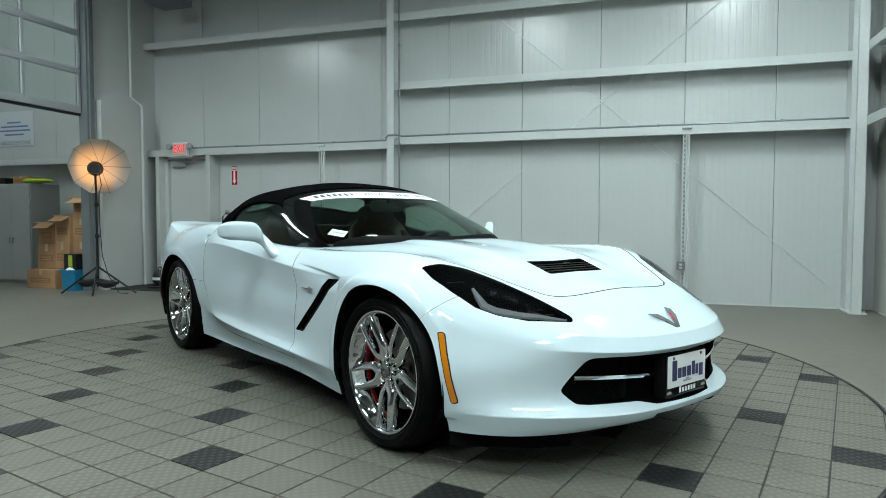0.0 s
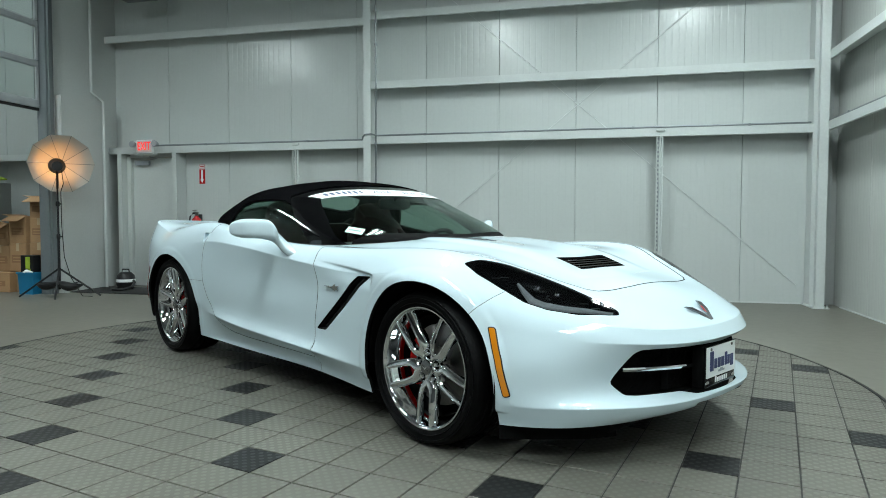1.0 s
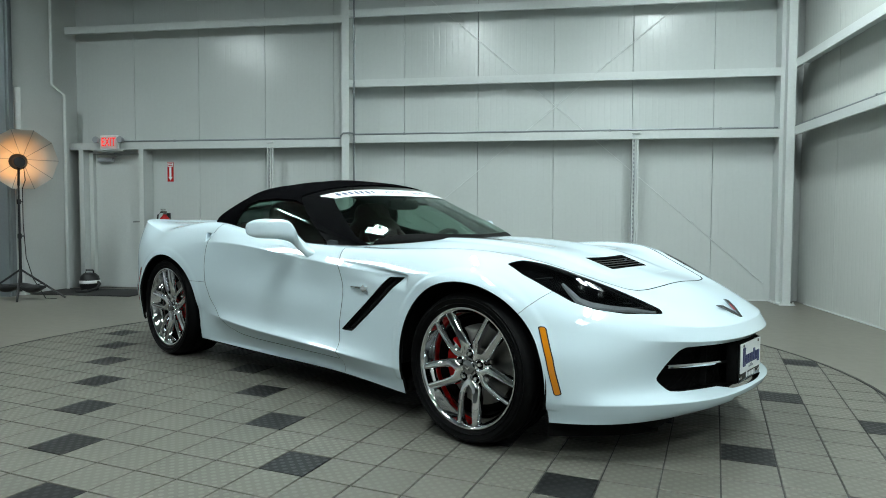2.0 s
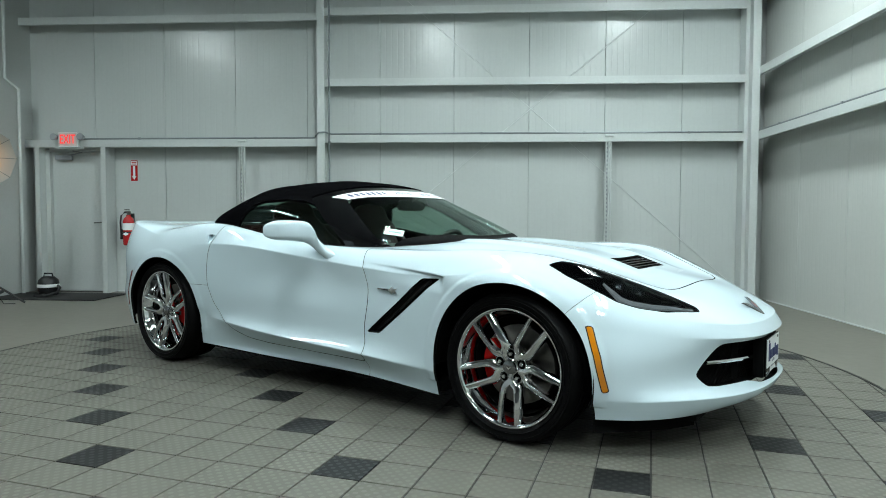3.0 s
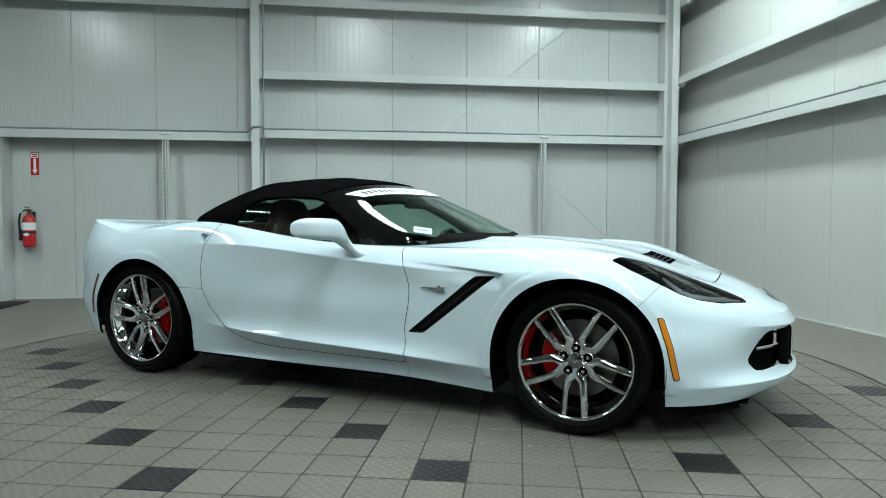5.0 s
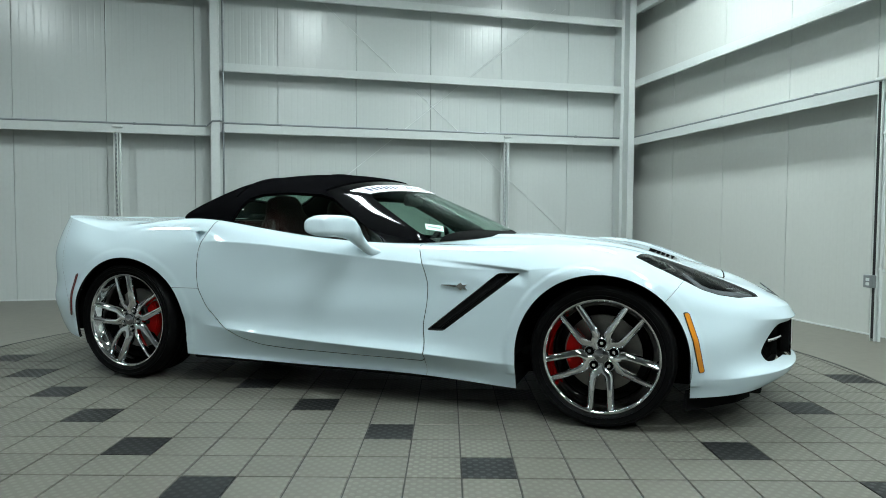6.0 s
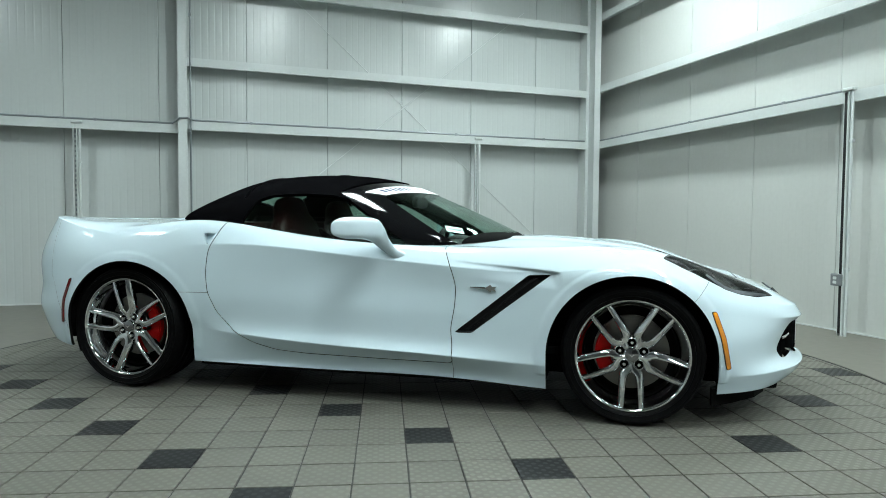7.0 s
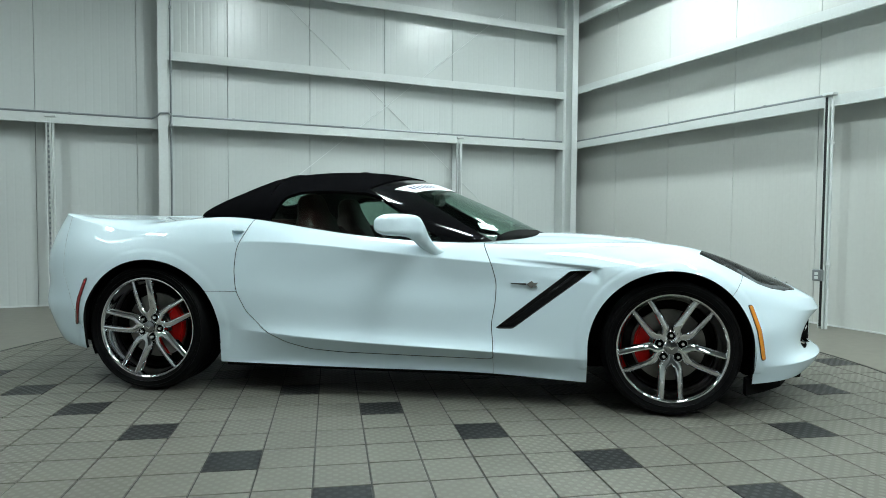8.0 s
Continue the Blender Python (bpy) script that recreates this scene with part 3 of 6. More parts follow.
def hermite(xs, ys, q):
    """Shape-keeping cubic through (xs, ys): no overshoot."""
    x, y = np.array(xs, float), np.array(ys, float)
    h = np.diff(x)
    d = np.diff(y) / h
    m = np.zeros(len(x))
    m[0], m[-1] = d[0], d[-1]
    for i in range(1, len(x) - 1):
        if d[i - 1] * d[i] > 0:
            w1, w2 = 2 * h[i] + h[i - 1], h[i] + 2 * h[i - 1]
            m[i] = (w1 + w2) / (w1 / d[i - 1] + w2 / d[i])
    q = np.asarray(q, float)
    j = np.clip(np.searchsorted(x, q) - 1, 0, len(x) - 2)
    t = np.clip((q - x[j]) / h[j], 0, 1)
    return (y[j] * (1 + 2 * t) * (1 - t) ** 2 + h[j] * m[j] * t * (1 - t) ** 2 + y[j + 1] * t * t * (3 - 2 * t) + h[j] * m[j + 1] * t * t * (t - 1))


# design lines from the tail's middle round one flank to the nose's middle: x ahead of the front axle, y out from the middle, z up
STATION = [0, 0.42, 0.80, 1.12, 1.47, 1.87, 2.28, 2.83, 3.33, 3.80, 4.18, 4.57, 4.90, 5.25, 5.62]
LINES = [
    # lower edge of sill and bumpers
    (0.00, [(-3.45, 0, .28), (-3.43, .40, .28), (-3.33, .74, .25), (-3.05, .893, .216), (-2.71, .90, .18), (-2.31, .845, .165), (-1.90, .84, .163), (-1.35, .836, .163), (-.85, .832, .160), (-.38, .845, .138), (0, .865, .14), (.385, .818, .160), (.63, .655, .170), (.80, .34, .19), (.84, 0, .205)]),
    (0.35, [(-3.47, 0, .33), (-3.45, .41, .33), (-3.36, .75, .31), (-3.06, .90, .26), (-2.71, .91, .24), (-2.31, .852, .215), (-1.90, .842, .222), (-1.35, .838, .225), (-.85, .838, .215), (-.38, .862, .195), (0, .885, .20), (.388, .826, .20), (.645, .662, .205), (.840, .35, .213), (.893, 0, .222)]),
    # lip of the front bumper, lower crease of the flanks
    (0.60, [(-3.49, 0, .38), (-3.47, .42, .38), (-3.38, .76, .37), (-3.07, .908, .33), (-2.71, .925, .34), (-2.31, .862, .345), (-1.90, .889, .325), (-1.35, .900, .298), (-.85, .898, .280), (-.38, .880, .258), (0, .905, .27), (.392, .838, .245), (.658, .668, .248), (.854, .36, .250), (.910, 0, .258)]),
    (0.85, [(-3.51, 0, .45), (-3.49, .43, .45), (-3.40, .765, .44), (-3.08, .918, .42), (-2.71, .94, .42), (-2.31, .875, .40), (-1.90, .867, .370), (-1.35, .866, .345), (-.85, .866, .330), (-.38, .884, .335), (0, .92, .34), (.385, .848, .31), (.618, .667, .288), (.780, .36, .284), (.840, 0, .289)]),
    (1.25, [(-3.53, 0, .56), (-3.50, .44, .56), (-3.40, .75, .56), (-3.09, .912, .53), (-2.71, .94, .53), (-2.31, .885, .51), (-1.90, .864, .50), (-1.35, .860, .48), (-.85, .860, .475), (-.38, .888, .47), (0, .93, .47), (.375, .855, .42), (.62, .66, .40), (.785, .36, .395), (.84, 0, .40)]),
    # beak over the grille, upper flank
    (1.65, [(-3.52, 0, .71), (-3.49, .44, .71), (-3.375, .778, .71), (-3.08, .896, .69), (-2.71, .937, .67), (-2.31, .885, .65), (-1.90, .857, .645), (-1.35, .848, .62), (-.85, .853, .605), (-.38, .89, .615), (0, .928, .62), (.362, .835, .53), (.624, .646, .494), (.836, .38, .478), (.900, 0, .473)]),
    # shoulder
    (2.00, [(-3.46, 0, .87), (-3.43, .42, .87), (-3.31, .775, .86), (-3.05, .864, .80), (-2.71, .912, .765), (-2.31, .868, .80), (-1.90, .858, .805), (-1.35, .854, .758), (-.85, .864, .718), (-.38, .887, .705), (0, .90, .730), (.345, .79, .640), (.596, .616, .566), (.806, .375, .532), (.866, 0, .522)]),
    # tail lip, belt and fender tops
    (2.30, [(-3.37, 0, .948), (-3.345, .45, .948), (-3.255, .770, .946), (-3.00, .812, .884), (-2.71, .855, .862), (-2.31, .81, .91), (-1.90, .80, .868), (-1.35, .80, .815), (-.85, .805, .790), (-.38, .80, .805), (0, .775, .808), (.31, .665, .730), (.522, .542, .650), (.700, .35, .596), (.760, 0, .582)]),
    (2.75, [(-3.20, 0, .930), (-3.19, .38, .930), (-3.11, .62, .927), (-2.93, .69, .913), (-2.71, .715, .908), (-2.33, .70, .935), (-1.90, .71, .890), (-1.35, .71, .825), (-.85, .69, .812), (-.38, .645, .806), (0, .60, .801), (.25, .52, .750), (.42, .42, .692), (.55, .27, .658), (.61, 0, .652)]),
    (3.35, [(-2.95, 0, .925), (-2.94, .22, .925), (-2.90, .35, .925), (-2.82, .40, .925), (-2.71, .42, .93), (-2.36, .42, .950), (-1.90, .42, .900), (-1.35, .40, .840), (-.80, .36, .840), (-.38, .33, .838), (-.02, .30, .807), (.18, .26, .765), (.30, .21, .728), (.40, .13, .703), (.44, 0, .698)]),
    (4.00, [(-2.80, 0, .925), (-2.79, 0, .925), (-2.77, 0, .925), (-2.74, 0, .927), (-2.70, 0, .930), (-2.37, 0, .952), (-1.90, 0, .900), (-1.35, 0, .845), (-.78, 0, .842), (-.38, 0, .832), (-.04, 0, .803), (.13, 0, .771), (.22, 0, .750), (.28, 0, .735), (.30, 0, .730)]),
]
NS, NV = 520, 120
RF, RR = 0.386, 0.380                             # wheel openings
AXR = -2.71
ARCH = ((-.008, .312, RF), (-2.682, .33, RR))


def ease(a, b, v):
    t = np.clip((v - a) / (b - a), 0, 1)
    return t * t * (3 - 2 * t)


def shell_grid():
    s = np.linspace(STATION[0], STATION[-1], NS)
    par = np.array([p for p, _ in LINES])
    ring = np.zeros((len(LINES), NS, 3))
    for k, (_, pts) in enumerate(LINES):
        for c in range(3):
            e = "odd" if c == 1 else "even"
            ring[k, :, c] = spline(STATION, [p[c] for p in pts], s, (e, e))
    v = np.concatenate([np.linspace(par[a], par[a + 1], n, endpoint=False) for a, n in zip(range(len(par) - 1), (8, 10, 10, 12, 14, 24, 20, 14, 14, 13))] + [[par[-1]]])
    # sections run smoothly over the lines, but fold along some of them: door creases, tail lip, bumper lip
    fold = [((), np.ones(NS)), ((2, 6), ease(1.75, 2.1, s) * (1 - ease(3.75, 4.05, s))), ((7,), 1 - ease(1.15, 1.5, s)), ((2,), ease(4.50, 4.75, s) * (1 - ease(4.85, 5.2, s))), ((2, 5, 6), ease(4.85, 5.2, s))]
    fold[0] = ((), 1 - fold[1][1] - fold[2][1] - fold[3][1] - fold[4][1])
    P = np.zeros((NS, len(v), 3))
    for breaks, w in fold:
        cuts = [0, *breaks, len(par) - 1]
        for i in range(NS):
            if w[i] < 1e-4:
                continue
            for a, b in zip(cuts[:-1], cuts[1:]):
                on = (v >= par[a]) & ((v < par[b]) if b < len(par) - 1 else (v <= par[b]))
                for c in range(3):
                    last = ("odd" if c == 1 else "even") if b == len(par) - 1 else "nat"
                    P[i, on, c] += w[i] * spline(par[a:b + 1], ring[a:b + 1, i, c], v[on], ("nat", last))
    P[:, -1, 1] = 0
    P[0, :, 1] = P[-1, :, 1] = 0
    x, y, z = P[..., 0], P[..., 1], P[..., 2]
    # flared lips round the wheel openings
    for cx, cz, r in ARCH:
        d = np.hypot(x - cx, z - cz)
        y += np.where((y > 0.6) & (z < 0.85) & (z > cz - .1), (0.006 if cx > -1 else 0.0025) * (1 - ease(r + .036, r + .060, d)), 0)
    # fold above the fender vent, running from the door to the wheel opening
    zl = .745 + (x + .84) * (.703 - .745) / (.50)
    u = zl - z
    dep = np.where((x > -.86) & (x < -.325) & (y > .6), ease(-.003, .008, u) * (1 - ease(.012, .085, u)) * np.clip((x + .86) / .5, 0, 1) * 0.023 * (1 - ease(-.365, -.325, x)), 0)
    y -= dep
    # raised middle of the bonnet
    w = 1 - ease(.25, .34, np.abs(y))
    z += np.where((x > -.75) & (z > .7), w * 0.012 * (1 - ease(.15, .45, x)), 0)
    return P


def grid_normals(P):
    du = np.gradient(P, axis=0)
    dv = np.gradient(P, axis=1)
    N = np.cross(du, dv)
    L = np.linalg.norm(N, axis=2, keepdims=True)
    N = N / np.maximum(L, 1e-9)
    N[:, -1] = N[:, -2]
    N[:, -1, 1] = 0
    N[0], N[-1] = N[1], N[-2]
    N[0, :, 1] = N[-1, :, 1] = 0
    L = np.linalg.norm(N, axis=2, keepdims=True)
    N = N / np.maximum(L, 1e-9)
    mid = N[NS * 6 // 15, 40]
    return N if mid[1] > 0 else -N


class Skin:
    """A piece of surface with normals that can be cut along the zero line of a field."""

    def __init__(self, V, N, F):
        self.V, self.N, self.F = np.asarray(V, float), np.asarray(N, float), F

    def tidy(self):
        used = sorted({i for f in self.F for i in f})
        at = {o: k for k, o in enumerate(used)}
        return Skin(self.V[used] if used else np.zeros((0, 3)), self.N[used] if used else np.zeros((0, 3)), [tuple(at[i] for i in f) for f in self.F])

    def cut(self, field):
        """The skin where field < 0, the rest, and the cut's edges."""
        f = np.asarray(field(self.V), float)
        f[np.abs(f) < 1e-6] = 1e-6
        V, N = list(self.V), list(self.N)
        ins, out, seg, cache = [], [], [], {}

        def mid(a, b):
            k = (a, b) if a < b else (b, a)
            if k not in cache:
                t = f[k[0]] / (f[k[0]] - f[k[1]])
                V.append(self.V[k[0]] * (1 - t) + self.V[k[1]] * t)
                q = self.N[k[0]] * (1 - t) + self.N[k[1]] * t
                N.append(q / max(np.linalg.norm(q), 1e-9))
                cache[k] = len(V) - 1
            return cache[k]
        for face in self.F:
            sg = [f[i] < 0 for i in face]
            if all(sg):
                ins.append(face)
            elif not any(sg):
                out.append(face)
            else:
                a, b, cr = [], [], []
                n = len(face)
                for k in range(n):
                    i, j = face[k], face[(k + 1) % n]
                    (a if sg[k] else b).append(i)
                    if sg[k] != sg[(k + 1) % n]:
                        m = mid(i, j)
                        a.append(m)
                        b.append(m)
                        cr.append(m)
                if len(a) > 2:
                    ins.append(tuple(a))
                if len(b) > 2:
                    out.append(tuple(b))
                if len(cr) == 2:
                    seg.append(tuple(cr))
        V, N = np.array(V), np.array(N)
        return Skin(V, N, ins), Skin(V, N, out), seg

    def keep(self, field):
        return self.cut(field)[0].tidy()

    def drop(self, field):
        return self.cut(field)[1].tidy()

    def border(self):
        cnt = {}
        for f in self.F:
            for k in range(len(f)):
                a, b = f[k], f[(k + 1) % len(f)]
                key = (a, b) if a < b else (b, a)
                cnt[key] = None if key in cnt else (a, b)
        return [e for e in cnt.values() if e]

    def shifted(self, d):
        return Skin(self.V + self.N * d, self.N, self.F)

    def mirrored(self):
        m = np.array([1, -1, 1.0])
        return Skin(self.V * m, self.N * m, [tuple(reversed(f)) for f in self.F])

    def plus(self, o):
        k = len(self.V)
        return Skin(np.vstack([self.V, o.V]), np.vstack([self.N, o.N]), list(self.F) + [tuple(i + k for i in f) for f in o.F])

    def edged(self, depth, way=None, where=None):
        """Adds turned-in edges along the border (not along the car's middle)."""
        V, N, F = list(self.V), list(self.N), list(self.F)
        for a, b in self.border():
            pa, pb = self.V[a], self.V[b]
            if abs(pa[1]) < 1e-4 and abs(pb[1]) < 1e-4:
                continue
            if where is not None and not where((pa + pb) / 2):
                continue
            da = -self.N[a] * depth if way is None else np.array(way) * depth
            db = -self.N[b] * depth if way is None else np.array(way) * depth
            t = np.cross(pb - pa, self.N[a])
            t = t / max(np.linalg.norm(t), 1e-9)
            k = len(V)
            # a rounded turn: first short step keeps the outer normal
            V += [pa, pb, pb + db, pa + da]
            N += [t, t, t, t]
            F.append((k + 1, k, k + 3, k + 2))
        return Skin(np.array(V), np.array(N), F)

    def welded(self):
        """Joins the two halves along the car's middle."""
        at, to = {}, []
        for i, v in enumerate(self.V):
            key = (round(v[0], 5), round(v[2], 5)) if abs(v[1]) < 1e-5 else i
            to.append(at.setdefault(key, i))
        return Skin(self.V, self.N, [tuple(to[i] for i in f) for f in self.F]).tidy()

    def lips(self, depth):
        """Only the turned-in edges, starting a hair below the surface."""
        hole = poly_field(SCOOP, 0, 2)
        e = self.edged(depth, where=lambda p: p[1] < .45 or hole(np.array([p]))[0] > .012)
        return Skin(e.V, e.N, e.F[len(self.F):]).tidy().shifted(0)


def poly_field(poly, a, b, grow=0.0):
    """Signed distance to a closed outline in two of the axes: below zero inside."""
    q = np.array(poly, float)

    def f(V):
        p = V[:, [a, b]]
        d = np.full(len(p), 1e9)
        ins = np.zeros(len(p), bool)
        for k in range(len(q)):
            c, e = q[k], q[(k + 1) % len(q)]
            w = e - c
            t = np.clip(((p - c) @ w) / max(w @ w, 1e-12), 0, 1)
            d = np.minimum(d, np.linalg.norm(p - c - t[:, None] * w, axis=1))
            with np.errstate(divide="ignore", invalid="ignore"):
                hit = ((c[1] > p[:, 1]) != (e[1] > p[:, 1])) & (p[:, 0] < (e[0] - c[0]) * (p[:, 1] - c[1]) / (e[1] - c[1] + 1e-15) + c[0])
            ins ^= hit
        return np.where(ins, -d, d) - grow
    return f


def smooth_poly(pts, n=6):
    """A closed outline rounded by a Catmull-Rom run."""
    p = [np.array(q, float) for q in pts]
    out = []
    for k in range(len(p)):
        a, b, c, d = p[k - 1], p[k], p[(k + 1) % len(p)], p[(k + 2) % len(p)]
        for i in range(n):
            t = i / n
            out.append(tuple(0.5 * (2 * b + (c - a) * t + (2 * a - 5 * b + 4 * c - d) * t * t + (3 * b - a - 3 * c + d) * t ** 3)))
    return out


def round_poly(pts, r, n=4):
    """A closed outline with its corners cut by small arcs."""
    out = []
    for k in range(len(pts)):
        a, b, c = (np.array(pts[k - 1], float), np.array(pts[k], float), np.array(pts[(k + 1) % len(pts)], float))
        u, w = a - b, c - b
        ra = min(r, 0.45 * np.linalg.norm(u), 0.45 * np.linalg.norm(w))
        p0, p1 = b + u / np.linalg.norm(u) * ra, b + w / np.linalg.norm(w) * ra
        for i in range(n + 1):
            t = i / n
            out.append(tuple(p0 * (1 - t) ** 2 + 2 * b * t * (1 - t) + p1 * t * t))
    return out


def both(fn, *g):
    """Intersection of fields."""
    return lambda V: np.max([f(V) for f in (fn, *g)], axis=0)


def either(fn, *g):
    return lambda V: np.min([f(V) for f in (fn, *g)], axis=0)


def minus(fn):
    return lambda V: -fn(V)


def disc(cx, cz, r):
    """A wheel opening: round above its centre, straight below."""
    return lambda V: np.hypot(V[:, 0] - cx, np.maximum(V[:, 2] - cz, 0)) - r


def half_skin():
    P = shell_grid()
    N = grid_normals(P)
    nv = P.shape[1]
    F = [(i * nv + j, (i + 1) * nv + j, (i + 1) * nv + j + 1, i * nv + j + 1) for i in range(NS - 1) for j in range(nv - 1)]
    # outward winding
    a, b, c = (P.reshape(-1, 3)[F[NS * 6 // 15 * (nv - 1) + 40][k]] for k in range(3))
    if np.dot(np.cross(b - a, c - a), N[NS * 6 // 15, 40]) < 0:
        F = [tuple(reversed(f)) for f in F]
    return Skin(P.reshape(-1, 3), N.reshape(-1, 3), F)


CAR = pose(0.0251, 3.785, 0, 0, 0, -32.93)
car = empty("sports_car", CAR, "glossy white convertible sports car with black soft top and chrome wheels", "car")


def skin_part(name, sk, material, parent, label=""):
    return part(name, (sk.V, sk.F), material, parent, label, normals=sk.N)


# greenhouse outline
GX = [-.60, -.615, -.66, -.76, -.87, -.97, -1.2, -1.6, -2.0, -2.3, -2.5, -2.6, -2.665, -2.69]
GY = [0.0, .17, .36, .53, .635, .695, .722, .735, .735, .70, .61, .48, .25, 0.0]


def base_y(x):
    return hermite([-v for v in GX], GY, -np.asarray(x))


def base_z(x):
    return hermite([.60, .80, .97, 1.40, 1.85, 2.10, 2.40, 2.69], [.842, .825, .815, .818, .868, .897, .930, .945], -np.asarray(x))


def roof_z(x):
    return spline([.60, .80, .97, 1.15, 1.30, 1.45, 1.65, 1.85, 2.05, 2.25, 2.47, 2.69], [.848, .945, 1.022, 1.098, 1.156, 1.192, 1.213, 1.216, 1.204, 1.170, 1.080, .952], -np.asarray(x))


def house_skin():
    """The closed surface of windscreen, side windows and soft top, half of it."""
    nx, nt = 170, 56
    k = np.linspace(0, 1, nx)
    xs = -.602 - 2.086 * (0.5 - 0.5 * np.cos(np.pi * (0.06 + 0.88 * k)) - 0.5 + 0.5 * np.cos(np.pi * 0.06)) / np.cos(np.pi * 0.06)
    t = np.linspace(0, math.pi / 2, nt)
    P = np.zeros((nx, nt, 3))
    for i, x in enumerate(xs):
        n = float(hermite([.6, .95, 1.35, 1.7, 2.1, 2.35, 2.69], [2.0, 1.95, 2.25, 2.45, 2.3, 1.9, 1.7], -x))
        ye, zb, zc = float(base_y(x)), float(base_z(x)), float(roof_z(x))
        P[i, :, 0] = x
        P[i, :, 1] = ye * np.cos(t) ** (2 / n)
        P[i, :, 2] = zb + max(zc - zb, 0.003) * np.sin(t) ** (2 / n)
    P[:, -1, 1] = 0
    du, dv = np.gradient(P, axis=0), np.gradient(P, axis=1)
    N = np.cross(du, dv)
    N /= np.maximum(np.linalg.norm(N, axis=2, keepdims=True), 1e-9)
    if N[nx // 2, nt - 2, 2] < 0:
        N = -N
    N[:, -1, 1] = 0
    F = [(i * nt + j, i * nt + j + 1, (i + 1) * nt + j + 1, (i + 1) * nt + j) for i in range(nx - 1) for j in range(nt - 1)]
    Q = P.reshape(-1, 3)
    a, b, c = (Q[F[nx // 2 * (nt - 1) + nt - 6][q]] for q in range(3))
    if np.dot(np.cross(b - a, c - a), N[nx // 2, nt - 6]) < 0:
        F = [tuple(reversed(f)) for f in F]
    return Skin(Q, N.reshape(-1, 3), F)


# outlines: side view (x, z)
DOOR = [(-.945, .90), (-.905, .80), (-.862, .71), (-.838, .62), (-.842, .52), (-.862, .41), (-.852, .32), (-.846, .238), (-1.2, .238), (-1.626, .243), (-1.80, .255), (-1.93, .288), (-2.05, .345), (-2.15, .44),
        (-2.205, .55), (-2.215, .66), (-2.205, .77), (-2.165, .862), (-2.12, .99)]
SCOOP = [(-2.246, .866), (-2.176, .866), (-2.214, .797)]
HOODVENT = [(.176, -.195), (.176, .195), (.322, .188), (.322, -.188)]
VENT = [(-.845, .392), (-.755, .394), (-.372, .690), (-.480, .686)]
# headlamp in plan (x, y)
LAMP = [(.135, .775), (.165, .695), (.25, .612), (.36, .556), (.475, .508), (.58, .475), (.665, .450), (.684, .466), (.66, .503), (.585, .598), (.495, .678), (.42, .726), (.32, .758), (.22, .780)]
# bonnet in plan
BONNET = [(.555, 0), (.553, .15), (.545, .30), (.532, .385), (.505, .428), (.42, .482), (.28, .555), (.16, .635), (.06, .70), (-.15, .715), (-.45, .715), (-.80, .69), (-1.0, .66), (-1.0, 0)]
# grille mouth in front view (y, z)
MOUTH = [(0, .450), (.2, .457), (.40, .461), (.462, .459), (.480, .448), (.541, .338), (.538, .325), (.495, .282), (.45, .277), (.25, .274), (.19, .262), (0, .262)]


def mouth_field(grow=0.0):
    f = poly_field(round_poly(MOUTH + [(-y, z) for y, z in MOUTH[-2:0:-1]], 0.008), 1, 2, grow)
    return lambda V: np.maximum(f(V), 0.5 - V[:, 0])


def on_flank(f):
    return lambda V: np.maximum(f(V), 0.45 - V[:, 1])


def on_top(f):
    return lambda V: np.maximum(f(V), 0.50 - V[:, 2])


